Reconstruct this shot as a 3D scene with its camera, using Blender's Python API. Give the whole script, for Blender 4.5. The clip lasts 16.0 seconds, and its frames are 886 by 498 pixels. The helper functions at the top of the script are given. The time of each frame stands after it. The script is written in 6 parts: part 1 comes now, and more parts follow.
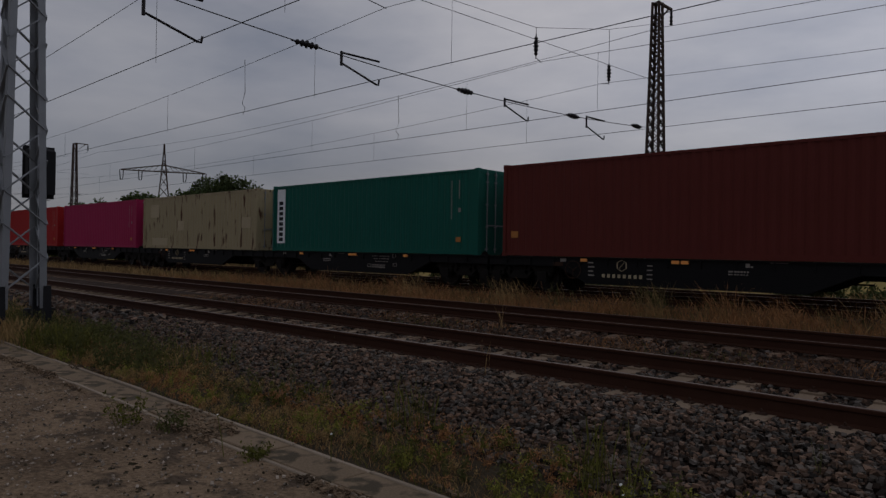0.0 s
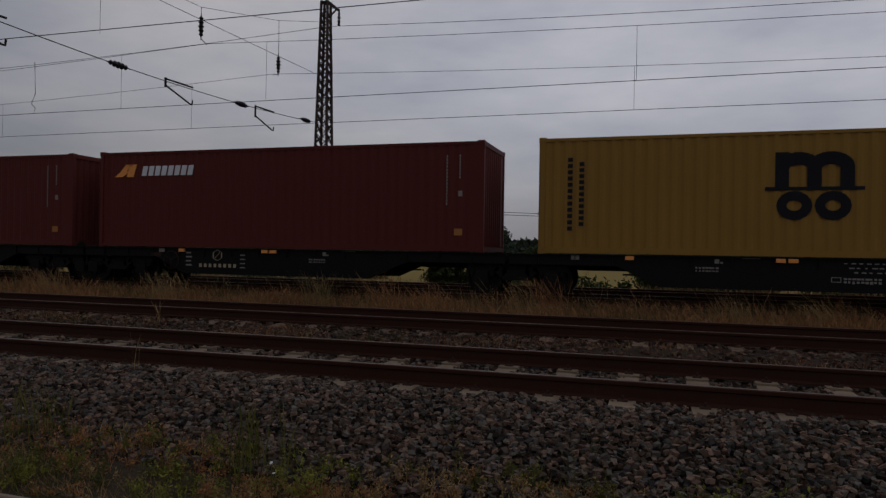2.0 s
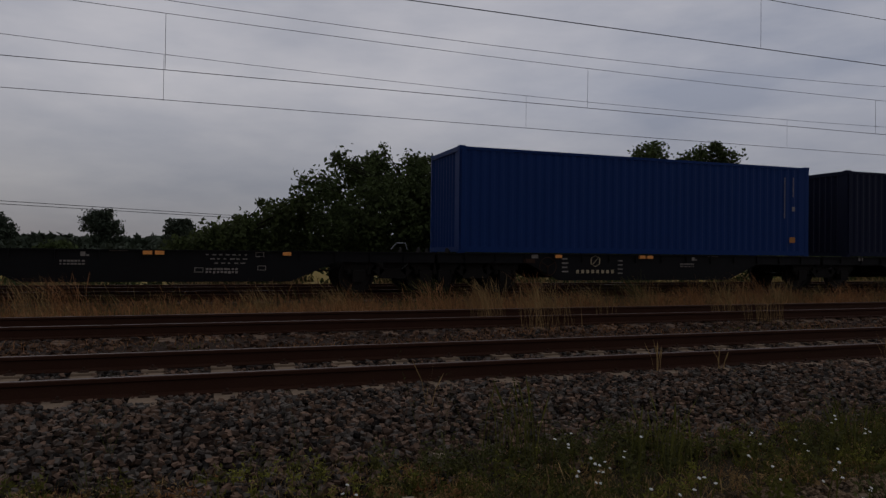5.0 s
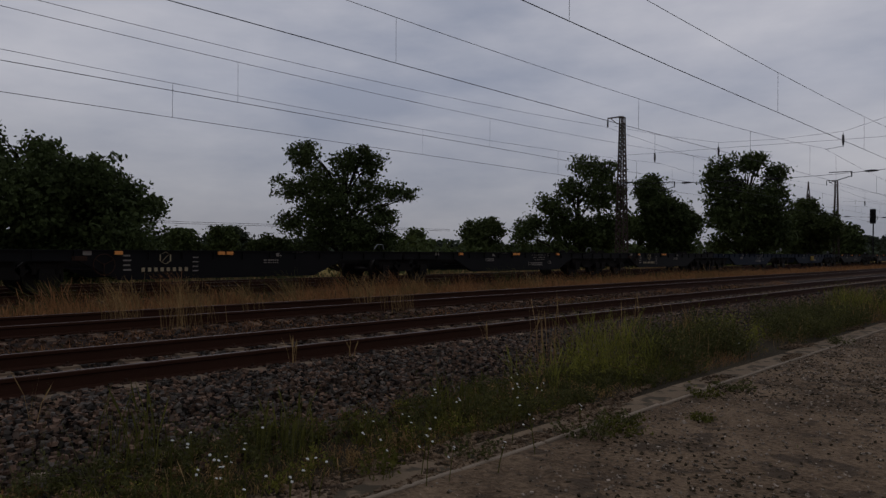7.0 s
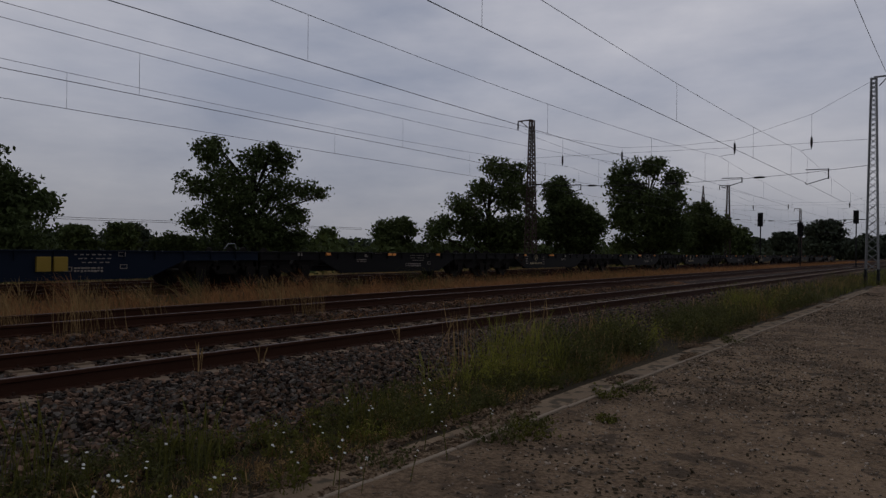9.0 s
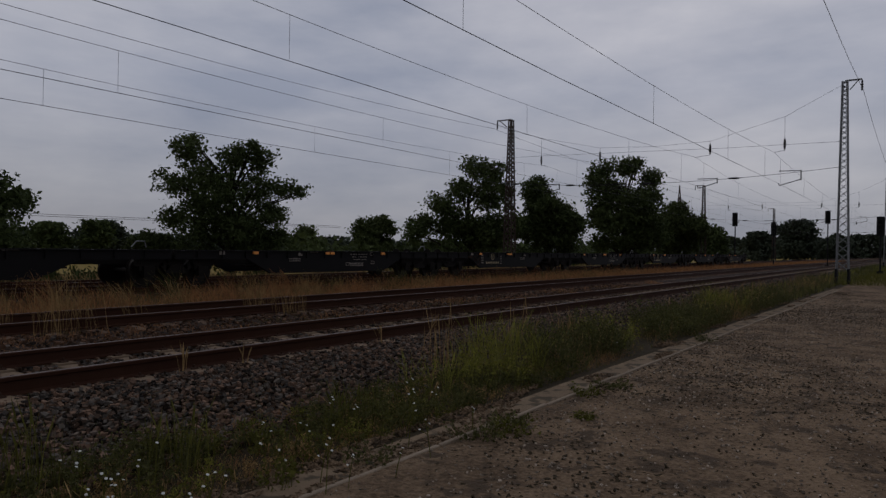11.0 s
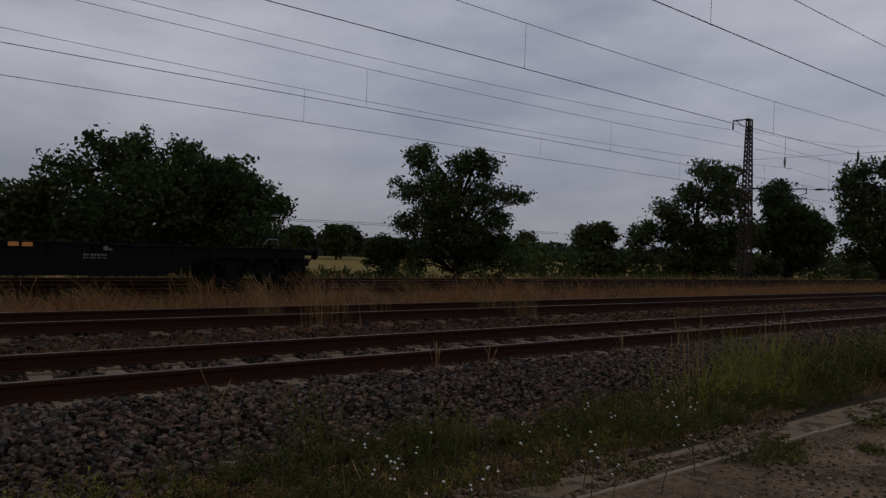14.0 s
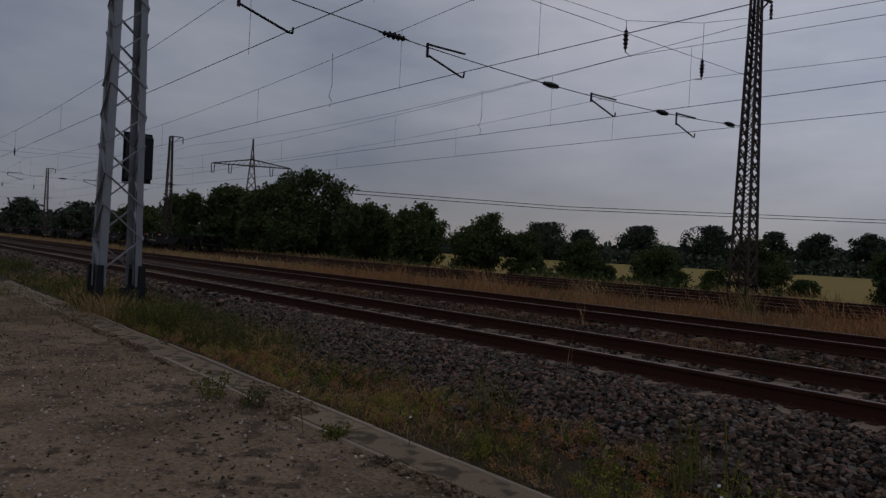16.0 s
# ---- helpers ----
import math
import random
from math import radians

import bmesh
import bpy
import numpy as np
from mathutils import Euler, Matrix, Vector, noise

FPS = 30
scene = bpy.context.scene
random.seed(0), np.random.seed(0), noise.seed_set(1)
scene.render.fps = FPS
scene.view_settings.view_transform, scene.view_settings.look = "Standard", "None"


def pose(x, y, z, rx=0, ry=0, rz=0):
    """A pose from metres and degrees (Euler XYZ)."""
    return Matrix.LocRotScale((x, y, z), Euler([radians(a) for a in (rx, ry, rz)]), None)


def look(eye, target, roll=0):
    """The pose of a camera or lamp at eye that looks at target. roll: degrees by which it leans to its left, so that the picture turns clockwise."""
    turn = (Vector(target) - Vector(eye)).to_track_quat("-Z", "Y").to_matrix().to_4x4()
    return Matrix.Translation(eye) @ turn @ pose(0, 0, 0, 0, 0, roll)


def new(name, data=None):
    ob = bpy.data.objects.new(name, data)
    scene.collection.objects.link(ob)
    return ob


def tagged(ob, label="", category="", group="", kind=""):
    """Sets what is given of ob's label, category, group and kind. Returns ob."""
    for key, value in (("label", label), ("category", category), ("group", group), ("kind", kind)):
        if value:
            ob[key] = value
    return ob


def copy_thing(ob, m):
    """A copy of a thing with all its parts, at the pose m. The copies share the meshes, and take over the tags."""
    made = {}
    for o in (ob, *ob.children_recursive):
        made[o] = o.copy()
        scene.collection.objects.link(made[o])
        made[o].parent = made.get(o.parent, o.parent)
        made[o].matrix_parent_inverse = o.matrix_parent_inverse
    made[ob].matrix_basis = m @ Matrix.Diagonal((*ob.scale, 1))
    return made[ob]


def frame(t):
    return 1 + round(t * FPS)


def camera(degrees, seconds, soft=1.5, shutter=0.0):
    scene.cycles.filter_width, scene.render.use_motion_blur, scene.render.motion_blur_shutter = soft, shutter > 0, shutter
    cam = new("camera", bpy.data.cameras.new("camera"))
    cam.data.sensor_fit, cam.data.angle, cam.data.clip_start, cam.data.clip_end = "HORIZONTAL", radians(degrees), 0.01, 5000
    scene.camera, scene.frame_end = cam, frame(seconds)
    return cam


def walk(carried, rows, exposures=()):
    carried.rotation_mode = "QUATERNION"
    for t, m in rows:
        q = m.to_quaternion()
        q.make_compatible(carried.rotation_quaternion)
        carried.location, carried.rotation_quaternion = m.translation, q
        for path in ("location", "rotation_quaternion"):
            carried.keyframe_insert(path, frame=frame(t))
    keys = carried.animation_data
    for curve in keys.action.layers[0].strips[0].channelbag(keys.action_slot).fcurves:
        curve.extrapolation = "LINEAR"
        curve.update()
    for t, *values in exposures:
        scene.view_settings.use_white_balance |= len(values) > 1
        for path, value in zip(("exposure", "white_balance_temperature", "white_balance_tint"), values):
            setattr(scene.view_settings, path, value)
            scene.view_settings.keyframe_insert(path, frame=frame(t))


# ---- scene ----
cam = camera(64.6, 16.0, soft=1.4)
PATH = [
    (0, -0.096, 0.079, 1.223, 43.64, 0.12, 0.93),
    (0.5, 0.010, 0.139, 1.203, 40.58, 0.12, 1.26),
    (1, 0.081, 0.236, 1.184, 40.24, 0.25, 1.19),
    (1.5, 0.130, 0.253, 1.151, 39.40, 0.20, 1.24),
    (1.6, 0.101, 0.240, 1.144, 36.99, 0.11, 1.18),
    (1.8, 0.044, 0.214, 1.130, 26.81, 0.04, 1.05),
    (2, -0.013, 0.189, 1.116, 17.36, 0.14, 0.92),
    (2.3, -0.036, 0.185, 1.107, 9.73, 0.39, 1.24),
    (2.5, -0.052, 0.183, 1.100, 6.93, 0.02, 1.46),
    (3, -0.034, 0.142, 1.089, 1.16, 0.43, 0.91),
    (3.1, -0.036, 0.130, 1.092, -0.32, 0.40, 0.91),
    (3.3, -0.041, 0.106, 1.097, -3.71, 0.33, 0.92),
    (3.5, -0.046, 0.081, 1.102, -6.43, 0.38, 0.93),
    (3.7, -0.031, 0.075, 1.100, -8.12, 0.34, 0.89),
    (5.8, 0.160, 0.013, 1.078, -29.50, 0.35, 0.42),
    (6, 0.180, 0.007, 1.075, -32.58, 0.34, 0.37),
    (6.5, 0.200, -0.119, 1.096, -40.16, 0.20, 0.40),
    (7, 0.217, -0.198, 1.094, -46.70, 0.21, 0.38),
    (7.5, 0.194, -0.197, 1.107, -50.54, 0.27, 0.37),
    (8, 0.222, -0.197, 1.128, -52.74, 0.17, 0.48),
    (8.5, 0.221, -0.190, 1.148, -53.47, 0.21, 0.56),
    (9, 0.213, -0.184, 1.165, -53.89, 0.17, 0.65),
    (11.5, 0.045, -0.247, 1.218, -55.92, 0.05, 0.87),
    (12, 0.030, -0.237, 1.235, -56.15, 0.07, 0.93),
    (12.5, -0.030, -0.179, 1.206, -56.40, 0.12, 0.93),
    (13, -0.059, -0.113, 1.192, -56.51, 0.10, 1.08),
    (13.5, -0.114, -0.039, 1.182, -55.27, 0.28, 1.44),
    (13.6, -0.121, -0.024, 1.179, -52.77, 0.34, 1.54),
    (13.8, -0.135, 0.006, 1.174, -46.36, 0.15, 1.74),
    (14, -0.150, 0.036, 1.169, -38.09, 0.15, 1.94),
    (14.1, -0.176, 0.062, 1.160, -33.20, -0.02, 2.00),
    (14.5, -0.284, 0.169, 1.126, -11.18, 0.06, 2.24),
    (14.6, -0.304, 0.159, 1.122, -5.14, -0.01, 2.30),
    (14.7, -0.324, 0.150, 1.118, 0.09, 0.15, 2.37),
    (14.9, -0.365, 0.131, 1.110, 11.48, 0.15, 2.50),
    (15, -0.385, 0.121, 1.106, 16.93, 0.25, 2.56),
    (15.3, -0.274, 0.167, 1.091, 32.58, -0.08, 2.30),
    (15.4, -0.237, 0.182, 1.086, 37.05, -0.37, 2.22),
    (15.5, -0.200, 0.198, 1.081, 40.65, -0.31, 2.13),
    (15.6, -0.211, 0.186, 1.083, 43.63, -0.31, 2.26),
    (16, -0.253, 0.137, 1.093, 49.92, -0.15, 2.77),
]
walk(cam, [(t, pose(x, y, z, 90 + p, 0, yaw) @ pose(0, 0, 0, 0, 0, roll)) for t, x, y, z, yaw, p, roll in PATH],
     exposures=[(0.0, 0.05, 6500, 10), (1.5, 0.0, 6550, 10), (3.5, 0.0, 6700, 10), (6.0, 0.0, 6750, 10), (7.0, 0.03, 6580, 10), (9.0, 0.03, 6580, 10), (13.5, 0.04, 6600, 10), (14.5, -0.08, 6400, 10), (15.5, 0.0, 6200, 10), (16.0, 0.03, 6150, 10)])

# ---------------------------------------------------------------- sky and light
world = bpy.data.worlds.new("overcast_sky")
scene.world = world
world.use_nodes = True
wn, wl = world.node_tree.nodes, world.node_tree.links
wn.clear()
sky = wn.new("ShaderNodeTexSky")
sky.sky_type, sky.sun_disc = "NISHITA", False
sky.sun_elevation, sky.sun_rotation = radians(28), radians(-35)
wtc, wmap, wnoise, wramp = (wn.new(k) for k in ("ShaderNodeTexCoord", "ShaderNodeMapping", "ShaderNodeTexNoise", "ShaderNodeValToRGB"))
wmap.inputs["Scale"].default_value = (1.0, 1.0, 3.2)
wnoise.inputs["Scale"].default_value, wnoise.inputs["Detail"].default_value, wnoise.inputs["Roughness"].default_value = 2.3, 6, 0.55
wramp.color_ramp.elements[0].position, wramp.color_ramp.elements[0].color = 0.29, (0.185, 0.203, 0.260, 1)
wramp.color_ramp.elements[1].position, wramp.color_ramp.elements[1].color = 0.72, (0.366, 0.365, 0.402, 1)
wmix, wbg1, wbg2, wout = wn.new("ShaderNodeAddShader"), wn.new("ShaderNodeBackground"), wn.new("ShaderNodeBackground"), wn.new("ShaderNodeOutputWorld")
wbg1.inputs["Strength"].default_value = 0.004
wbg2.inputs["Strength"].default_value = 1.0
wl.new(wtc.outputs["Generated"], wmap.inputs["Vector"])
wl.new(wmap.outputs["Vector"], wnoise.inputs["Vector"])
wl.new(wnoise.outputs["Fac"], wramp.inputs["Fac"])
wl.new(sky.outputs["Color"], wbg1.inputs["Color"])
wdot, wrange, wmul = wn.new("ShaderNodeVectorMath"), wn.new("ShaderNodeMapRange"), wn.new("ShaderNodeVectorMath")
wdot.operation, wmul.operation = "DOT_PRODUCT", "SCALE"
wdot.inputs[1].default_value = (0.82, 0.30, 0.49)
wrange.inputs["From Min"].default_value, wrange.inputs["From Max"].default_value = -0.6, 1.0
wrange.inputs["To Min"].default_value, wrange.inputs["To Max"].default_value = 0.72, 1.38
wrange.interpolation_type = "SMOOTHSTEP"
wl.new(wtc.outputs["Generated"], wdot.inputs[0])
wl.new(wdot.outputs["Value"], wrange.inputs["Value"])
wl.new(wramp.outputs["Color"], wmul.inputs[0])
wsep, wlow, wprod = wn.new("ShaderNodeSeparateXYZ"), wn.new("ShaderNodeMapRange"), wn.new("ShaderNodeMath")
wlow.inputs["From Min"].default_value, wlow.inputs["From Max"].default_value = 0.0, 0.22
wlow.inputs["To Min"].default_value, wlow.inputs["To Max"].default_value = 0.62, 1.0
wprod.operation = "MULTIPLY"
wl.new(wtc.outputs["Generated"], wsep.inputs[0])
wl.new(wsep.outputs["Z"], wlow.inputs["Value"])
wl.new(wlow.outputs[0], wprod.inputs[0])
wl.new(wrange.outputs[0], wprod.inputs[1])
# the thin cloud before the hidden sun
wthin, wglow, wtotal = wn.new("ShaderNodeVectorMath"), wn.new("ShaderNodeMapRange"), wn.new("ShaderNodeMath")
wthin.operation, wtotal.operation = "DOT_PRODUCT", "MULTIPLY"
wthin.inputs[1].default_value = (-0.40, 0.85, 0.34)
wglow.inputs["From Min"].default_value, wglow.inputs["From Max"].default_value = 0.84, 1.0
wglow.inputs["To Min"].default_value, wglow.inputs["To Max"].default_value = 1.0, 1.15
wglow.interpolation_type = "SMOOTHSTEP"
wl.new(wtc.outputs["Generated"], wthin.inputs[0])
wl.new(wthin.outputs["Value"], wglow.inputs["Value"])
wl.new(wprod.outputs[0], wtotal.inputs[0])
wl.new(wglow.outputs[0], wtotal.inputs[1])
wl.new(wtotal.outputs[0], wmul.inputs["Scale"])
wl.new(wmul.outputs[0], wbg2.inputs["Color"])
wl.new(wbg1.outputs[0], wmix.inputs[0])
wl.new(wbg2.outputs[0], wmix.inputs[1])
wl.new(wmix.outputs[0], wout.inputs["Surface"])
sun_data = bpy.data.lights.new("sun", "SUN")
sun_data.energy, sun_data.angle, sun_data.color = 0.12, radians(35), (1.0, 0.96, 0.9)
sun = new("sun", sun_data)
sun.matrix_basis = look((-40, 60, 60), (0, 0, 0))


# ---------------------------------------------------------------- materials
def material(name, a, b, rough=0.8, metal=0.0, scale=3.0, fine=60.0, bump=0.2, island=0.0, depth=0.01, stain=None, stain_at=0.62, translucent=0.0, obj_random=0.0, contrast=1.0, gloss=0.10, tint=None, tint_share=0.4):
    """Two-tone noise at a coarse and a fine scale, relief, and optional stains of their own shape."""
    m = bpy.data.materials.new(name)
    m.use_nodes = True
    n, l = m.node_tree.nodes, m.node_tree.links
    p = n["Principled BSDF"]
    p.inputs["Roughness"].default_value, p.inputs["Metallic"].default_value = rough, metal
    p.inputs["Specular IOR Level"].default_value = gloss
    tc = n.new("ShaderNodeTexCoord")
    n1, n2 = n.new("ShaderNodeTexNoise"), n.new("ShaderNodeTexNoise")
    n1.inputs["Scale"].default_value, n1.inputs["Detail"].default_value = scale, 4
    n2.inputs["Scale"].default_value, n2.inputs["Detail"].default_value = fine, 3
    mix = n.new("ShaderNodeMix")
    mix.data_type = "RGBA"
    mix.inputs["A"].default_value, mix.inputs["B"].default_value = (*a, 1), (*b, 1)
    add = n.new("ShaderNodeMath")
    add.operation = "MULTIPLY_ADD"
    add.inputs[1].default_value, add.inputs[2].default_value = 0.6 * contrast, 0.5 - 0.55 * contrast
    add2 = n.new("ShaderNodeMath")
    add2.operation, add2.use_clamp = "MULTIPLY_ADD", True
    add2.inputs[1].default_value = 0.5 * contrast
    for t in (n1, n2):
        l.new(tc.outputs["Object"], t.inputs["Vector"])
    l.new(n1.outputs["Fac"], add.inputs[0])
    l.new(n2.outputs["Fac"], add2.inputs[0])
    l.new(add.outputs[0], add2.inputs[2])
    l.new(add2.outputs[0], mix.inputs["Factor"])
    colour = mix.outputs["Result"]
    if stain:
        n3, ramp, mix2 = n.new("ShaderNodeTexNoise"), n.new("ShaderNodeValToRGB"), n.new("ShaderNodeMix")
        mp = n.new("ShaderNodeMapping")
        mp.inputs["Scale"].default_value = (3.0, 3.0, 0.7)
        l.new(tc.outputs["Object"], mp.inputs["Vector"])
        l.new(mp.outputs[0], n3.inputs["Vector"])
        n3.inputs["Scale"].default_value, n3.inputs["Detail"].default_value = 1.3, 6
        ramp.color_ramp.elements[0].position, ramp.color_ramp.elements[1].position = stain_at, stain_at + 0.08
        mix2.data_type = "RGBA"
        mix2.inputs["B"].default_value = (*stain, 1)
        l.new(n3.outputs["Fac"], ramp.inputs["Fac"])
        l.new(ramp.outputs["Color"], mix2.inputs["Factor"])
        l.new(colour, mix2.inputs["A"])
        colour = mix2.outputs["Result"]
    if tint:
        pick, share, mix3 = n.new("ShaderNodeMath"), n.new("ShaderNodeMath"), n.new("ShaderNodeMix")
        pick.operation, share.operation, mix3.data_type = "MULTIPLY", "PINGPONG", "RGBA"
        pick.inputs[1].default_value, share.inputs[1].default_value = 9.7, 1.0
        ramp3 = n.new("ShaderNodeValToRGB")
        ramp3.color_ramp.elements[0].position, ramp3.color_ramp.elements[1].position = 1 - tint_share - 0.15, 1 - tint_share + 0.15
        mix3.inputs["B"].default_value = (*tint, 1)
        l.new(n.new("ShaderNodeNewGeometry").outputs["Random Per Island"], pick.inputs[0])
        l.new(pick.outputs[0], share.inputs[0])
        l.new(share.outputs[0], ramp3.inputs["Fac"])
        l.new(ramp3.outputs["Color"], mix3.inputs["Factor"])
        l.new(colour, mix3.inputs["A"])
        colour = mix3.outputs["Result"]
    if island or obj_random:
        src = n.new("ShaderNodeNewGeometry").outputs["Random Per Island"] if island else n.new("ShaderNodeObjectInfo").outputs["Random"]
        amount = island or obj_random
        hsv, mr = n.new("ShaderNodeHueSaturation"), n.new("ShaderNodeMapRange")
        mr.inputs["To Min"].default_value, mr.inputs["To Max"].default_value = 1 - amount, 1 + amount
        l.new(src, mr.inputs["Value"])
        l.new(mr.outputs[0], hsv.inputs["Value"])
        l.new(colour, hsv.inputs["Color"])
        colour = hsv.outputs["Color"]
    l.new(colour, p.inputs["Base Color"])
    if bump:
        bp = n.new("ShaderNodeBump")
        bp.inputs["Strength"].default_value, bp.inputs["Distance"].default_value = bump, depth
        l.new(n2.outputs["Fac"], bp.inputs["Height"])
        l.new(bp.outputs[0], p.inputs["Normal"])
    if translucent:
        tr, ms = n.new("ShaderNodeBsdfTranslucent"), n.new("ShaderNodeMixShader")
        ms.inputs[0].default_value = translucent
        l.new(colour, tr.inputs["Color"])
        l.new(p.outputs[0], ms.inputs[1])
        l.new(tr.outputs[0], ms.inputs[2])
        l.new(ms.outputs[0], n["Material Output"].inputs["Surface"])
    return m


M_PATH = material("trodden_gravel", (0.0900, 0.0600, 0.0370), (0.2450, 0.1690, 0.1060), 0.95, 0, 1.3, 26, 1.0, depth=0.06, stain=(0.085, 0.060, 0.040), stain_at=0.55, contrast=3.8)
M_SOIL = material("verge_soil", (0.0276, 0.0217, 0.0121), (0.0551, 0.0410, 0.0238), 0.95, 0, 1.5, 30, 0.8, depth=0.03, contrast=2.4)
M_BED = material("ballast_bed", (0.0143, 0.0093, 0.0069), (0.0363, 0.0228, 0.0164), 0.9, 0, 2.0, 22, 1.0, depth=0.05, contrast=2.4)
M_BED_RUST = material("rusty_ballast_bed", (0.0202, 0.0118, 0.0076), (0.0477, 0.0288, 0.0195), 0.9, 0, 2.0, 22, 1.0, depth=0.05, contrast=2.4)
M_STRAW = material("dry_grass_soil", (0.0561, 0.0325, 0.0141), (0.1193, 0.0719, 0.0325), 0.95, 0, 0.8, 12, 0.6, depth=0.05, contrast=2.4)
M_FIELD = material("grain_field", (0.1750, 0.1230, 0.0290), (0.2350, 0.1700, 0.0430), 0.95, 0, 0.03, 2.0, 0.3, depth=0.2)
M_LAND = material("far_meadow", (0.035, 0.045, 0.015), (0.07, 0.075, 0.03), 0.95, 0, 0.02, 0.6, 0.2, depth=0.2)
M_STONE = material("crushed_stone", (0.0560, 0.0355, 0.0250), (0.1560, 0.0960, 0.0640), 0.85, 0, 5, 70, 0.3, island=0.9, tint=(0.066, 0.056, 0.047), tint_share=0.45)
M_STONE_R = material("rust_stained_stone", (0.0507, 0.0254, 0.0150), (0.1133, 0.0661, 0.0416), 0.9, 0, 5, 70, 0.3, island=0.75, tint=(0.062, 0.050, 0.042), tint_share=0.25)
M_PEBBLE = material("pebbles", (0.1220, 0.0978, 0.0743), (0.2745, 0.2248, 0.1764), 0.9, 0, 9, 80, 0.2, island=0.7)
M_PALEPEB = material("pale_pebbles", (0.2000, 0.1600, 0.1220), (0.4200, 0.3500, 0.2800), 0.9, 0, 9, 80, 0.2, island=0.5)
M_CONCRETE = material("weathered_concrete", (0.1380, 0.0980, 0.0660), (0.2500, 0.1830, 0.1260), 0.9, 0, 3, 60, 0.3, stain=(0.15, 0.095, 0.065), stain_at=0.6, obj_random=0.12, contrast=2.4)
M_OLDCONC = material("rust_stained_concrete", (0.0820, 0.0530, 0.0350), (0.1560, 0.1050, 0.0720), 0.9, 0, 3, 50, 0.4, stain=(0.07, 0.04, 0.026), stain_at=0.55, obj_random=0.25, contrast=2.4)
M_KERB = material("kerb_concrete", (0.1350, 0.0970, 0.0620), (0.2380, 0.1720, 0.1120), 0.9, 0, 2, 55, 0.35, stain=(0.07, 0.055, 0.036), stain_at=0.50, obj_random=0.1, contrast=2.4)
M_RAIL = material("rusty_rail_steel", (0.0318, 0.0128, 0.0076), (0.0604, 0.0260, 0.0154), 0.75, 0.2, 4, 50, 0.25)
M_HEAD = material("worn_rail_head", (0.0680, 0.0440, 0.0340), (0.1500, 0.1120, 0.0900), 0.50, 0.60, 3, 40, 0.1, contrast=2.0)
M_CLIP = material("rail_clip_steel", (0.0300, 0.0160, 0.0112), (0.0650, 0.0360, 0.0245), 0.7, 0.4, 8, 60, 0.2)
M_GALV = material("galvanised_lattice", (0.1680, 0.1750, 0.1820), (0.2520, 0.2590, 0.2660), 0.55, 0.5, 2, 40, 0.1, stain=(0.16, 0.13, 0.11), stain_at=0.66)
M_RUSTMAST = material("rusty_lattice", (0.0360, 0.0250, 0.0200), (0.0900, 0.0660, 0.0560), 0.8, 0.2, 2, 40, 0.2)
M_WIRE = material("catenary_wire", (0.03, 0.03, 0.032), (0.055, 0.055, 0.058), 0.55, 0.5, 2, 30, 0)
M_INSUL = material("dark_insulator", (0.012, 0.011, 0.012), (0.03, 0.026, 0.026), 0.35, 0, 4, 30, 0.05)
M_BLACK = material("black_signal_paint", (0.010, 0.010, 0.011), (0.022, 0.022, 0.023), 0.6, 0, 3, 30, 0.05)
M_FRAME = material("dark_wagon_paint", (0.0060, 0.0058, 0.0064), (0.0130, 0.0120, 0.0122), 0.6, 0.1, 1.5, 30, 0.1)
M_FRAME_BLUE = material("blue_wagon_paint", (0.0043, 0.0086, 0.0194), (0.0086, 0.0151, 0.0285), 0.6, 0.1, 1.5, 30, 0.1)
M_BOGIE = material("grimy_bogie_steel", (0.0075, 0.0068, 0.0060), (0.0190, 0.0160, 0.0140), 0.8, 0.2, 4, 40, 0.2)
M_WHEEL = material("wheel_steel", (0.0150, 0.0130, 0.0120), (0.0300, 0.0250, 0.0225), 0.55, 0.6, 4, 40, 0.1)
M_STICKER = material("faded_orange_sticker", (0.32, 0.13, 0.035), (0.46, 0.20, 0.06), 0.6, 0, 6, 40, 0.05)
M_ORANGE = material("orange_bracket", (0.72, 0.26, 0.06), (0.92, 0.38, 0.11), 0.6, 0, 4, 30, 0.05)
M_WHITE = material("white_marking", (0.55, 0.55, 0.55), (0.78, 0.78, 0.77), 0.7, 0, 4, 30, 0)
M_CREAMTEXT = material("pale_lettering", (0.30, 0.24, 0.15), (0.45, 0.37, 0.24), 0.7, 0, 4, 30, 0)
M_REDMARK = material("red_marking", (0.3, 0.03, 0.02), (0.42, 0.05, 0.03), 0.6, 0, 4, 30, 0)
M_BLACKTEXT = material("black_lettering", (0.010, 0.010, 0.012), (0.02, 0.02, 0.022), 0.7, 0, 4, 30, 0)
M_YELLOW = material("yellow_box_paint", (0.2250, 0.1500, 0.0250), (0.3000, 0.2100, 0.0450), 0.6, 0, 3, 30, 0.05)
M_BARK = material("bark", (0.0158, 0.0121, 0.0090), (0.0338, 0.0270, 0.0203), 0.95, 0, 6, 40, 0.6)
M_LEAF = material("dark_foliage", (0.0340, 0.0480, 0.0170), (0.0760, 0.0990, 0.0330), 0.75, 0, 0.6, 6, 0, island=0.45, translucent=0.25)
M_LEAF2 = material("olive_foliage", (0.0379, 0.0514, 0.0176), (0.0753, 0.0925, 0.0312), 0.75, 0, 0.6, 6, 0, island=0.4, translucent=0.25)
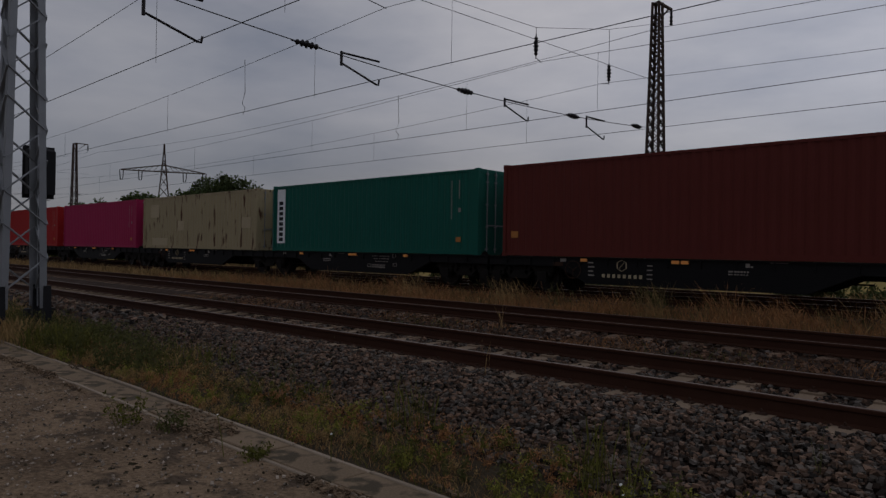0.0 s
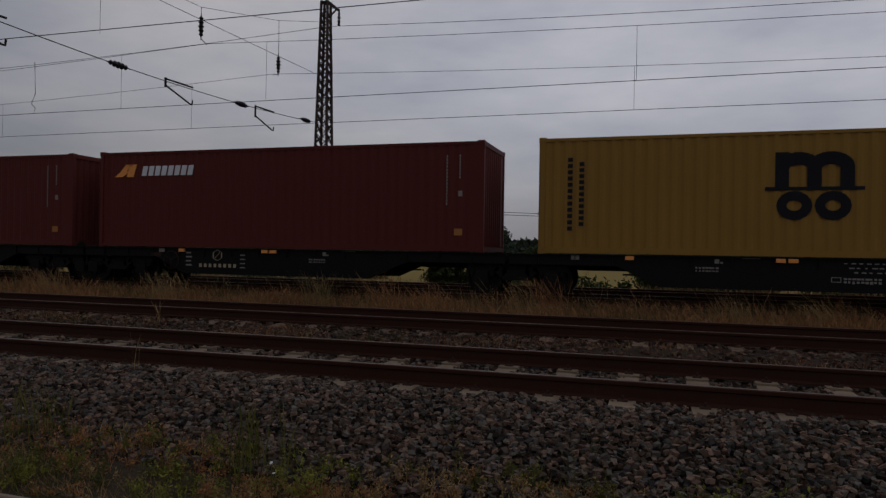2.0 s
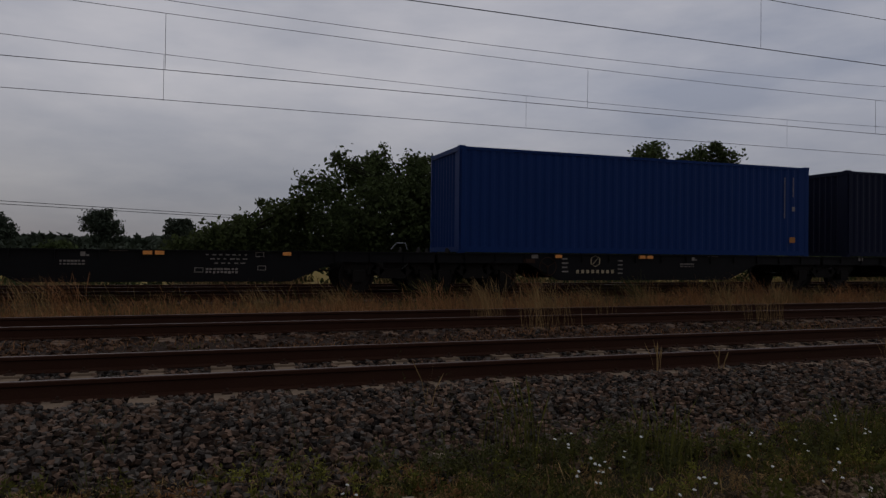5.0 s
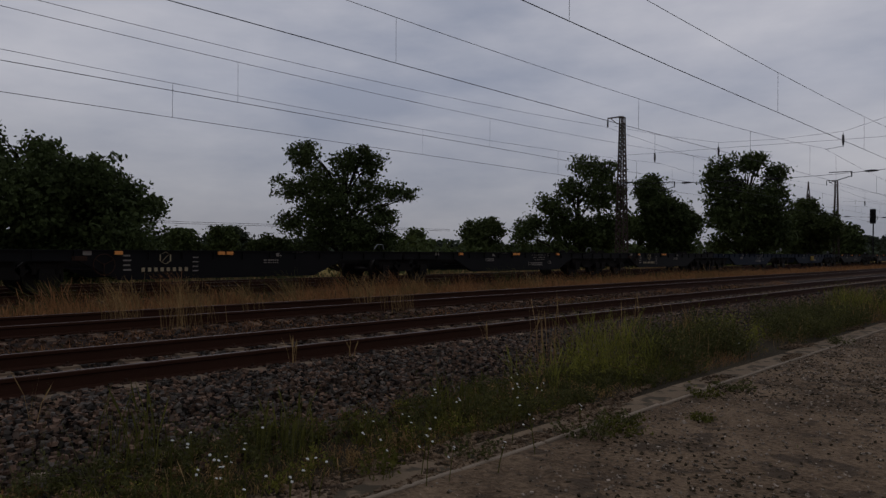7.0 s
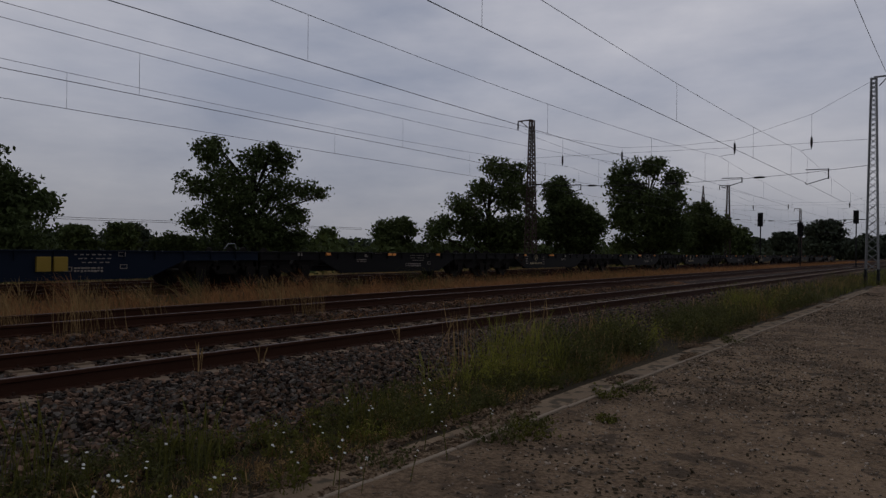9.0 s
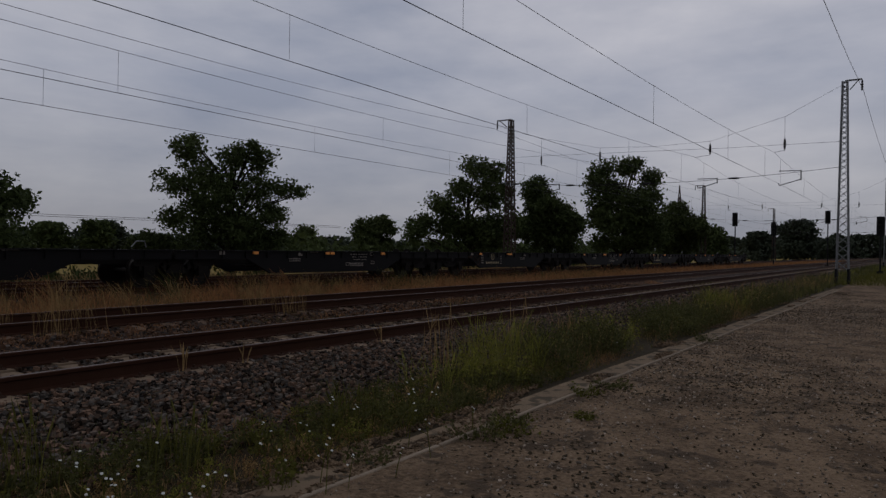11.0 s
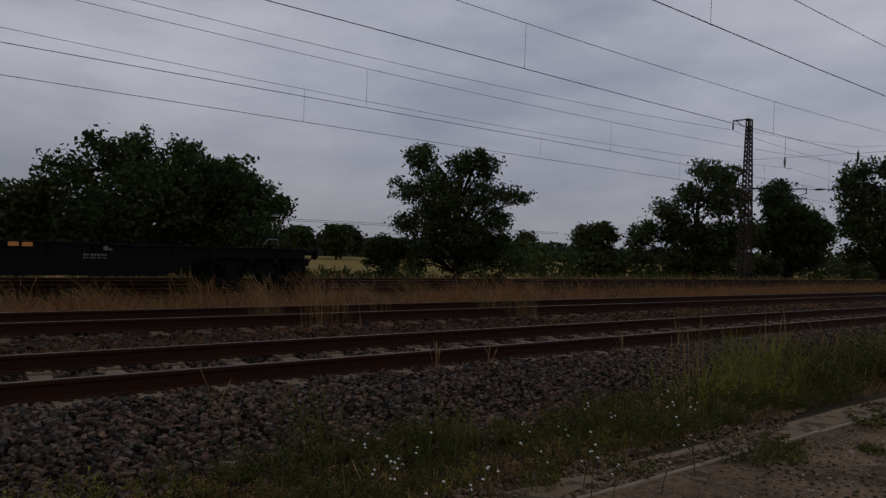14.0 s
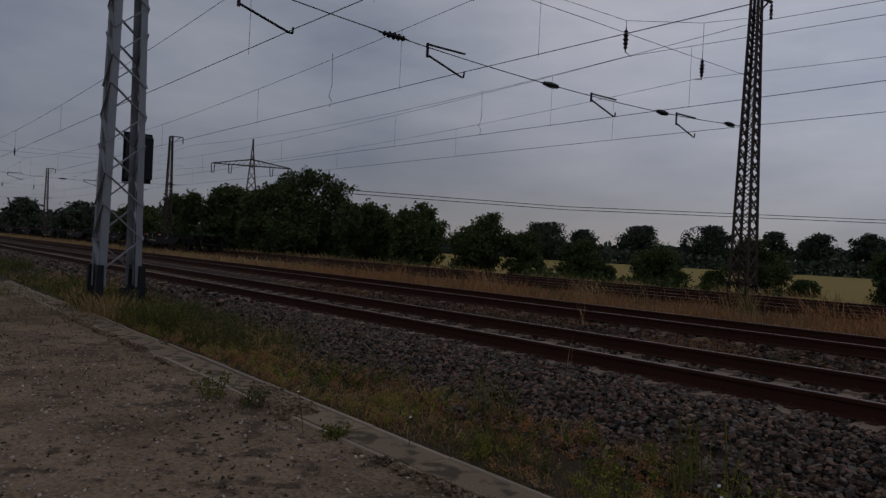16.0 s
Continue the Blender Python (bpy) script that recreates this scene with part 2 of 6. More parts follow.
# distance haze is put into this leaf colour, greyer than the near foliage
M_FARLEAF = material("hazy_far_foliage", (0.031, 0.041, 0.027), (0.060, 0.073, 0.048), 0.85, 0, 0.2, 3, 0, island=0.35)
M_GRASS_G = material("green_grass", (0.0643, 0.0706, 0.0153), (0.1342, 0.1245, 0.0287), 0.8, 0, 1.5, 8, 0, island=0.4, translucent=0.3)
M_GRASS_Y = material("flowering_weed_green", (0.1300, 0.1350, 0.0270), (0.2700, 0.2550, 0.0480), 0.8, 0, 2, 8, 0, island=0.35, translucent=0.3)
M_GRASS_D = material("dry_golden_grass", (0.1935, 0.1193, 0.0488), (0.3869, 0.2602, 0.1170), 0.85, 0, 1.2, 8, 0, island=0.4, translucent=0.3)
M_GRASS_R = material("reddish_dry_grass", (0.2170, 0.0994, 0.0415), (0.3761, 0.1919, 0.0838), 0.85, 0, 1.2, 8, 0, island=0.4, translucent=0.3)
M_EDGE = material("edging_concrete", (0.1850, 0.1420, 0.1010), (0.3000, 0.2400, 0.1780), 0.9, 0, 3, 55, 0.3, obj_random=0.12, contrast=2.0)
M_WEED = material("grey_green_weed", (0.0487, 0.0542, 0.0182), (0.1154, 0.1106, 0.0382), 0.8, 0, 1.5, 8, 0, island=0.45, translucent=0.3)
M_FAINT = material("faint_lettering", (0.20, 0.17, 0.15), (0.30, 0.27, 0.24), 0.7, 0, 4, 30, 0)
M_LETTER = material("chalky_lettering", (0.34, 0.31, 0.29), (0.46, 0.43, 0.41), 0.7, 0, 4, 30, 0)
M_PETAL = material("white_petals", (0.6, 0.6, 0.56), (0.8, 0.8, 0.76), 0.7, 0, 6, 30, 0, translucent=0.2)


def paint(name, c, stain=None, stain_at=0.66):
    return material(name, tuple(v * 0.42 for v in c), tuple(v * 0.58 for v in c), 0.55, 0.0, 0.9, 35, 0.06, stain=stain, stain_at=stain_at)


RUST = (0.075, 0.035, 0.02)
PAINTS = {
    "maroon": paint("maroon_container_paint", (0.208, 0.044, 0.034), (0.100, 0.025, 0.019), 0.66),
    "red": paint("red_container_paint", (0.52, 0.030, 0.034), (0.16, 0.02, 0.02), 0.72),
    "brightred": paint("scarlet_container_paint", (0.6, 0.03, 0.03)),
    "pink": paint("magenta_container_paint", (0.58, 0.034, 0.135)),
    "cream": paint("cream_container_paint", (0.60, 0.49, 0.29), RUST, 0.58),
    "teal": paint("teal_container_paint", (0.018, 0.17, 0.125), (0.012, 0.09, 0.07), 0.70),
    "yellow": paint("ochre_yellow_container_paint", (0.55, 0.30, 0.065), (0.25, 0.13, 0.03), 0.70),
    "rustyellow": paint("rust_streaked_yellow_container_paint", (0.74, 0.38, 0.105), RUST, 0.64),
    "blue": paint("blue_container_paint", (0.012, 0.055, 0.24)),
    "navy": paint("navy_container_paint", (0.012, 0.017, 0.050)),
}


# ---------------------------------------------------------------- mesh building
class Geo:
    """Collects boxes, beams, tubes and free faces into one mesh."""

    def __init__(self):
        self.v, self.f, self.k = [], [], []

    def face(self, pts, k=0):
        n = len(self.v)
        self.v += [tuple(p) for p in pts]
        self.f.append(tuple(range(n, n + len(pts))))
        self.k.append(k)

    def hexa(self, c, k=0):
        n = len(self.v)
        self.v += [tuple(p) for p in c]
        for q in ((0, 3, 2, 1), (4, 5, 6, 7), (0, 1, 5, 4), (1, 2, 6, 5), (2, 3, 7, 6), (3, 0, 4, 7)):
            self.f.append(tuple(n + i for i in q))
            self.k.append(k)

    def box(self, x0, x1, y0, y1, z0, z1, k=0):
        self.hexa([(x0, y0, z0), (x1, y0, z0), (x1, y1, z0), (x0, y1, z0), (x0, y0, z1), (x1, y0, z1), (x1, y1, z1), (x0, y1, z1)], k)

    def chamfer(self, x0, x1, y0, y1, z0, z1, c, k=0):
        """A box with its top edges bevelled."""
        self.box(x0, x1, y0, y1, z0, z1 - c, k)
        self.hexa([(x0, y0, z1 - c), (x1, y0, z1 - c), (x1, y1, z1 - c), (x0, y1, z1 - c), (x0 + c, y0 + c, z1), (x1 - c, y0 + c, z1), (x1 - c, y1 - c, z1), (x0 + c, y1 - c, z1)], k)

    def beam(self, p, q, w, h=None, k=0, up=(0, 0, 1)):
        p, q, h = Vector(p), Vector(q), h or w
        d = (q - p).normalized()
        s = d.cross(Vector(up))
        s = s.normalized() if s.length > 1e-4 else Vector((1, 0, 0))
        u = s.cross(d)
        c = [e + s * (a * w / 2) + u * (b * h / 2) for e in (p, q) for a, b in ((-1, -1), (1, -1), (1, 1), (-1, 1))]
        self.hexa(c, k)

    def tube(self, pts, r, sides=5, k=0, r2=None):
        pts = [Vector(p) for p in pts]
        n0 = len(self.v)
        for i, p in enumerate(pts):
            d = (pts[min(i + 1, len(pts) - 1)] - pts[max(i - 1, 0)]).normalized()
            s = d.cross(Vector((0, 0, 1)))
            s = s.normalized() if s.length > 1e-3 else Vector((1, 0, 0))
            u = s.cross(d)
            rr = r if r2 is None else r + (r2 - r) * i / (len(pts) - 1)
            for j in range(sides):
                a = 2 * math.pi * j / sides
                self.v.append(tuple(p + s * (rr * math.cos(a)) + u * (rr * math.sin(a))))
        for i in range(len(pts) - 1):
            for j in range(sides):
                a, b = n0 + i * sides + j, n0 + i * sides + (j + 1) % sides
                self.f.append((a, b, b + sides, a + sides))
                self.k.append(k)
        self.f.append(tuple(range(n0 + sides - 1, n0 - 1, -1)))
        self.f.append(tuple(range(n0 + (len(pts) - 1) * sides, n0 + len(pts) * sides)))
        self.k += [k, k]

    def lathe(self, c, axis, prof, sides=10, k=0):
        """prof: (along, radius) pairs round the axis through c."""
        c, d = Vector(c), Vector(axis).normalized()
        s = d.orthogonal().normalized()
        u = d.cross(s)
        n0 = len(self.v)
        for a, r in prof:
            for j in range(sides):
                t = 2 * math.pi * j / sides
                self.v.append(tuple(c + d * a + s * (r * math.cos(t)) + u * (r * math.sin(t))))
        for i in range(len(prof) - 1):
            for j in range(sides):
                a, b = n0 + i * sides + j, n0 + i * sides + (j + 1) % sides
                self.f.append((a, b, b + sides, a + sides))
                self.k.append(k)
        self.f.append(tuple(range(n0 + sides - 1, n0 - 1, -1)))
        self.f.append(tuple(range(n0 + (len(prof) - 1) * sides, n0 + len(prof) * sides)))
        self.k += [k, k]

    def data(self, name, *mats):
        me = bpy.data.meshes.new(name)
        me.from_pydata(self.v, [], self.f)
        for m in mats:
            me.materials.append(m)
        if len(mats) > 1:
            me.polygons.foreach_set("material_index", self.k)
        me.update()
        return me


def part(name, geo, mats, parent, label="", at=None):
    """Links a Geo (or ready mesh data) as one mesh object under a thing or a part."""
    mats = mats if isinstance(mats, (tuple, list)) else (mats,)
    ob = new(name, geo.data(name, *mats) if isinstance(geo, Geo) else geo)
    ob.parent = parent
    if at is not None:
        ob.matrix_basis = at
    if label:
        ob["label"] = label
    return ob


def thing(name, label, category, group="", at=None, kind=""):
    ob = new(name)
    ob.empty_display_size = 0.3
    if at is not None:
        ob.matrix_basis = at
    return tagged(ob, label, category, group, kind)


def solid(name, geo, mats, label="", category="", group="", kind="", at=None):
    mats = mats if isinstance(mats, (tuple, list)) else (mats,)
    ob = new(name, geo.data(name, *mats))
    if at is not None:
        ob.matrix_basis = at
    return tagged(ob, label, category, group, kind)


def shards(name, centres, sizes, mat, rng, flat=0.7):
    """Many small angular stones in one mesh."""
    n = len(centres)
    base = np.array([(-1, -1, -1), (1, -1, -1), (1, 1, -1), (-1, 1, -1), (-1, -1, 1), (1, -1, 1), (1, 1, 1), (-1, 1, 1)], float) * 0.5
    v = base[None] * rng.uniform(0.55, 1.25, (n, 8, 3)) * np.array([1.15, 0.9, flat])
    a, b = rng.uniform(0, 6.283, n), rng.uniform(-0.7, 0.7, n)
    ca, sa, cb, sb = np.cos(a)[:, None], np.sin(a)[:, None], np.cos(b)[:, None], np.sin(b)[:, None]
    x, y, z = v[..., 0] * cb + v[..., 2] * sb, v[..., 1], -v[..., 0] * sb + v[..., 2] * cb
    v = np.stack([x * ca - y * sa, x * sa + y * ca, z], -1) * sizes[:, None, None] + centres[:, None]
    q = np.array([(0, 3, 2, 1), (4, 5, 6, 7), (0, 1, 5, 4), (1, 2, 6, 5), (2, 3, 7, 6), (3, 0, 4, 7)])
    f = (q[None] + 8 * np.arange(n)[:, None, None]).reshape(-1, 4)
    me = bpy.data.meshes.new(name)
    me.from_pydata(v.reshape(-1, 3).tolist(), [], f.tolist())
    me.materials.append(mat)
    return me


def blades(name, roots, heights, width, mat, rng, lean=0.35, drift=(0.0, 0.0), seed_heads=0.0):
    """Grass: bent tapering strips, one island a blade; some end in a wider seed head."""
    n = len(roots)
    az = rng.uniform(0, 6.283, n)
    side = np.stack([np.cos(az), np.sin(az), 0 * az], -1) * (width * rng.uniform(0.6, 1.4, n))[:, None]
    bend = np.stack([rng.normal(0, lean, n) + drift[0], rng.normal(0, lean, n) + drift[1], 0 * az], -1) * heights[:, None]
    up = np.stack([0 * az, 0 * az, heights], -1)
    p0, p1, p2 = roots, roots + up * 0.55 + bend * 0.35, roots + up * 0.97 + bend
    wide = np.where(rng.random(n) < seed_heads, 1.5, 0.25)[:, None]
    mid = p1 + (p2 - p1) * 0.55
    v = np.stack([p0 - side * 0.5, p0 + side * 0.5, p1 + side * 0.42, p1 - side * 0.42, mid + side * wide * 0.6, mid - side * wide * 0.6, p2], 1)
    o = 7 * np.arange(n)[:, None]
    quads = np.concatenate([o + [0, 1, 2, 3], o + [3, 2, 4, 5]])
    tris = o + [5, 4, 6]
    me = bpy.data.meshes.new(name)
    me.from_pydata(v.reshape(-1, 3).tolist(), [], quads.tolist() + tris.tolist())
    me.materials.append(mat)
    return me


def leaves(name, centres, sizes, mat, rng):
    """Single leaves or small sprays: bent four-cornered faces at random angles."""
    n = len(centres)
    a = rng.normal(size=(n, 3))
    a /= np.linalg.norm(a, axis=1)[:, None]
    b = np.cross(a, rng.normal(size=(n, 3)))
    b /= np.linalg.norm(b, axis=1)[:, None]
    s = sizes[:, None]
    v = np.stack([centres - a * s * 0.6, centres + b * s * 0.36, centres + a * s * 0.6, centres - b * s * 0.36 + a * s * 0.1], 1)
    me = bpy.data.meshes.new(name)
    me.from_pydata(v.reshape(-1, 3).tolist(), [], (4 * np.arange(n)[:, None] + [0, 1, 2, 3]).tolist())
    me.materials.append(mat)
    return me


# ---------------------------------------------------------------- ground
TRACK_Y = (7.31, 11.81, 18.85, 22.5)
PROFILE = ((-900, -0.46, 1), (-60, -0.46, 0), (-12, -0.45, 0), (-3, -0.45, 0), (1.0, -0.45, 0), (3.2, -0.455, 1), (3.62, -0.47, 1), (4.25, -0.42, 2),
           (4.9, -0.36, 2), (5.5, -0.235, 2), (6.2, -0.185, 2), (6.42, -0.20, 2), (8.2, -0.21, 3), (8.75, -0.23, 3), (9.5, -0.27, 3), (10.25, -0.22, 3), (10.8, -0.21, 3),
           (12.7, -0.21, 3), (13.3, -0.25, 4), (14.4, -0.28, 4), (16.5, -0.28, 4), (17.7, -0.23, 2), (18.3, -0.20, 2), (20.3, -0.20, 2), (21.0, -0.22, 2),
           (21.9, -0.20, 2), (23.8, -0.21, 4), (25.2, -0.35, 4), (27.0, -0.60, 4), (29.5, -0.72, 5), (32, -0.74, 5), (40, -0.75, 5), (80, -0.75, 5),
           (128, -0.75, 6), (400, -0.4, 6), (2500, 0.0, 6))
g = Geo()
xs = sorted([-3000, -1200, -600, -300, -180, -120, -80, 90, 130, 190, 300, 600, 1200, 3000] + [-60 + 2.0 * i for i in range(68)])
for j, (y, zz, k) in enumerate(PROFILE):
    for x in xs:
        w = 0.018 * noise.noise(Vector((x * 0.4, y * 0.7, 0))) + (0.012 * noise.noise(Vector((x * 1.7, y * 2, 3))))
        g.v.append((x, y, zz + w))
for j in range(len(PROFILE) - 1):
    for i in range(len(xs) - 1):
        a = j * len(xs) + i
        g.f.append((a, a + 1, a + 1 + len(xs), a + len(xs)))
        g.k.append(PROFILE[j][2])
ground = solid("ground", g, (M_PATH, M_SOIL, M_BED, M_BED_RUST, M_STRAW, M_FIELD, M_LAND), "flat trackside ground with gravel path, ballast beds and field", "ground", kind="structure")


def ground_z(y):
    for (y0, z0, _), (y1, z1, _) in zip(PROFILE, PROFILE[1:]):
        if y0 <= y <= y1:
            return z0 + (z1 - z0) * (y - y0) / (y1 - y0)
    return -0.45


GY, GZ = np.array([p[0] for p in PROFILE], float), np.array([p[1] for p in PROFILE], float)

# ---------------------------------------------------------------- kerb of concrete slabs
def build_kerb():
    rng = random.Random(5)
    kerb = thing("kerb", "weathered concrete slab kerb along the gravel path", "kerb", kind="structure")
    g = Geo()
    g.chamfer(-0.493, 0.493, 0.0, 0.33, -0.2, 0.0, 0.008)
    slab = g.data("slab", M_KERB)
    g = Geo()
    g.chamfer(-0.495, 0.495, -0.022, 0.022, -0.2, 0.014, 0.008)
    edge = g.data("edging_stone", M_EDGE)
    for i in range(7, 69):
        x = -29.6 + i * 1.0
        shift = -0.07 * min(1.0, max(0.0, (x - 1) / 4)) - 0.004 * max(0.0, x - 14)
        part("slab", slab, (), kerb, at=pose(x, 3.172 + shift, -0.438 + rng.uniform(-0.012, 0.006), rng.uniform(-0.7, 0.7), rng.uniform(-0.5, 0.5), rng.uniform(-0.5, 0.5)))
        low, sunk = (0.012, 0.0) if x < 0.5 else (-0.006, 0.055)  # the inner stones lie buried there
        for y in (3.142, 3.532):
            part("edging_stone", edge, (), kerb, at=pose(x, y + shift + rng.uniform(-0.008, 0.008), -0.44 - (low if y < 3.3 else sunk) + rng.uniform(-0.016, 0.006), 0, rng.uniform(-0.6, 0.6), rng.uniform(-0.5, 0.5)))


# ---------------------------------------------------------------- tracks
RAIL_PROFILE = ((-0.075, -0.172), (0.075, -0.172), (0.075, -0.160), (0.012, -0.142), (0.009, -0.05), (0.034, -0.036), (0.036, -0.008), (0.026, 0.0),
                (-0.026, 0.0), (-0.036, -0.008), (-0.034, -0.036), (-0.009, -0.05), (-0.012, -0.142), (-0.075, -0.160))


def build_rail(track, y, x0=-420.0, x1=420.0):
    g, n = Geo(), len(RAIL_PROFILE)
    steps = [x0, -120, -40, 0, 40, 120, x1]
    for x in steps:
        g.v += [(x, y + a, b) for a, b in RAIL_PROFILE]
    for i in range(len(steps) - 1):
        for j in range(n):
            a, b = i * n + j, i * n + (j + 1) % n
            g.f.append((a, a + n, b + n, b))
            g.k.append(1 if j == 7 else 0)
    part("rail", g, (M_RAIL, M_HEAD), track)


def sleeper_geo():
    g = Geo()
    for y0, y1, h0, h1 in ((-1.3, -1.12, 0.0, 0.03), (-1.12, -0.95, 0.036, 0.04), (-0.95, -0.55, 0.038, 0.034), (-0.55, 0.55, 0.012, 0.012), (0.55, 0.95, 0.034, 0.038), (0.95, 1.3, 0.038, 0.032)):
        c = 0.02
        g.hexa([(-0.15, y0, -0.18), (0.15, y0, -0.18), (0.15, y1, -0.18), (-0.15, y1, -0.18),
                (-0.13 + c, y0, h0), (0.13 - c, y0, h0), (0.13 - c, y1, h1), (-0.13 + c, y1, h1)])
    return g


def clip_geo():
    g = Geo()
    for s in (-1, 1):
        for o in (-0.12, 0.12):
            g.chamfer(-0.045, 0.045, s * 0.7535 + o - 0.035, s * 0.7535 + o + 0.035, 0.03, 0.056, 0.01)
            g.lathe((0, s * 0.7535 + o, 0.06), (0, 0, 1), [(-0.01, 0.014), (0.02, 0.014), (0.028, 0.008)], 6)
    return g


def build_tracks():
    sleeper, old, clips = sleeper_geo().data("sleeper", M_CONCRETE), sleeper_geo().data("sleeper", M_OLDCONC), clip_geo().data("rail_fastening", M_CLIP)
    rng = random.Random(3)
    for n, y in enumerate(TRACK_Y):
        track = thing("railway_track", ("rusty rails on pale concrete sleepers in grey ballast", "rusty rails on half-buried concrete sleepers among dry weeds",
                                         "running track under the freight train, edged with dry grass", "far rails behind the train in tall dry grass")[n], "railway track", "parallel railway tracks", kind="structure")
        build_rail(track, y - 0.7535)
        build_rail(track, y + 0.7535)
        for i in range(-62, 120) if n < 2 else ():
            x = 0.34 + 0.656 * i
            at = pose(x + rng.uniform(-0.015, 0.015), y, -0.200 if n == 0 else -0.222, rng.uniform(-0.3, 0.3), 0, rng.uniform(-0.5, 0.5))
            part("sleeper", old if n else sleeper, (), track, at=at)
            if -30 < i < 60:
                part("rail_fastening", clips, (), track, at=at)
        # the rest of the sleepers, far along the line
        g = Geo()
        for i in (*range(-240, -62), *range(120, 300)) if n < 2 else range(-120, 200):
            x = 0.34 + 0.656 * i
            g.box(x - 0.12, x + 0.12, y - 1.3, y + 1.3, -0.38, -0.19)
        rest = part("far_sleepers", g, M_OLDCONC if n else M_CONCRETE, track)
        rest["kind"] = "stuff"


def build_ballast():
    rng = np.random.default_rng(11)

    def bed(name, n, x0, x1, y0, y1, s0, s1, mat, label, lift=0.0):
        x, y = rng.uniform(x0, x1, n), rng.uniform(y0, y1, n)
        off = np.abs((x - 0.34 + 0.328) % 0.656 - 0.328)
        on_sleeper = (off < 0.11) & ((y > 6.19) & (y < 6.50) | (y > 7.38) & (y < 8.05)) & (rng.random(len(x)) < 0.95) | (off < 0.08) & (y > 10.62) & (y < 12.6) & (rng.random(len(x)) < 0.6)
        x, y = x[~on_sleeper], y[~on_sleeper]
        n = len(x)
        off = np.abs((x - 0.34 + 0.328) % 0.656 - 0.328)
        z = np.interp(y, GY, GZ) + rng.uniform(0.0, 0.03, n) + lift
        me = shards(name, np.stack([x, y, z], -1), rng.uniform(s0, s1, n), mat, rng)
        tagged(new(name, me), label, "ballast", kind="stuff")

    bed("ballast", 62000, -13, 22, 4.3, 6.5, 0.020, 0.052, M_STONE, "coarse grey crushed-stone ballast on the track shoulder", 0.004)
    bed("ballast", 14000, -13, 22, 6.64, 7.98, 0.022, 0.052, M_STONE, "grey ballast between the rails")
    bed("ballast", 6500, 22, 60, 4.4, 6.45, 0.05, 0.11, M_STONE, "grey ballast farther along the track")
    bed("ballast", 5500, -50, -13, 4.4, 6.45, 0.05, 0.11, M_STONE, "grey ballast farther along the track")
    bed("ballast", 13000, -18, 30, 8.15, 10.9, 0.025, 0.07, M_STONE_R, "rust-stained stones between the two tracks")
    bed("ballast", 2500, -18, 30, 11.05, 12.4, 0.04, 0.08, M_STONE_R, "rust-stained stones between far rails")
    bed("pebbles", 38000, -12, 26, -3.0, 3.12, 0.005, 0.020, M_PEBBLE, "scattered pebbles on the trodden gravel path", -0.012)
    bed("gravel_crumbs", 9000, -12, 30, -4.0, 3.12, 0.006, 0.022, M_SOIL, "dark crumbs of soil and bark on the path", -0.012)
    bed("light_gravel", 10000, -10, 30, -3.0, 3.08, 0.008, 0.026, M_PALEPEB, "larger pale gravel lying on the path", -0.014)
    n = 30000
    x, y = rng.uniform(-9, 36, n), rng.uniform(-3.0, 3.05, n)
    keep = np.array([noise.noise(Vector((p * 0.5, q * 0.9, 5))) for p, q in zip(x, y)]) + 0.03 * np.minimum(x, 9) > rng.uniform(-0.35, 0.35, n)
    x, y = x[keep], y[keep]
    me = shards("bark_chips", np.stack([x, y, np.full(len(x), -0.4535)], -1), rng.uniform(0.008, 0.042, len(x)), M_SOIL, rng, 0.28)
    tagged(new("bark_chips", me), "dark flat chips and clods trodden into the path", "litter", kind="stuff")
    g = new("pale_stone", shards("pale_stone", np.array([[0.0, 0.0, 0.0]]), np.array([0.09]), M_EDGE, rng))
    tagged(g, "pale whitish stone lying at the foot of the ballast", "stone", "pale stones")
    g.matrix_basis = pose(1.72, 4.7, -0.36)
    copy_thing(g, pose(1.28, 3.95, -0.37, 0, 0, 70))


# ---------------------------------------------------------------- train
L, WID, HGT = 12.19, 2.438, 2.896
TRAIN_Y, FLOOR_Z, SPEED, PITCH, LEAD = 18.85, 1.085, 28.017, 13.417, -14.123


def corrugated(x0, x1, z0, z1, depth=0.028, pitch=0.278):
    """A trapezoid-corrugated sheet in the plane y = 0, crests towards -y."""
    g = Geo()
    line, x = [(x0, 0.0)], x0 + 0.06
    while x + pitch < x1 - 0.02:
        line += [(x, 0.0), (x + 0.068, depth), (x + 0.138, depth), (x + 0.206, 0.0)]
        x += pitch
    line.append((x1, 0.0))
    for a, b in zip(line, line[1:]):
        g.face([(a[0], a[1], z0), (b[0], b[1], z0), (b[0], b[1], z1), (a[0], a[1], z1)])
    return g


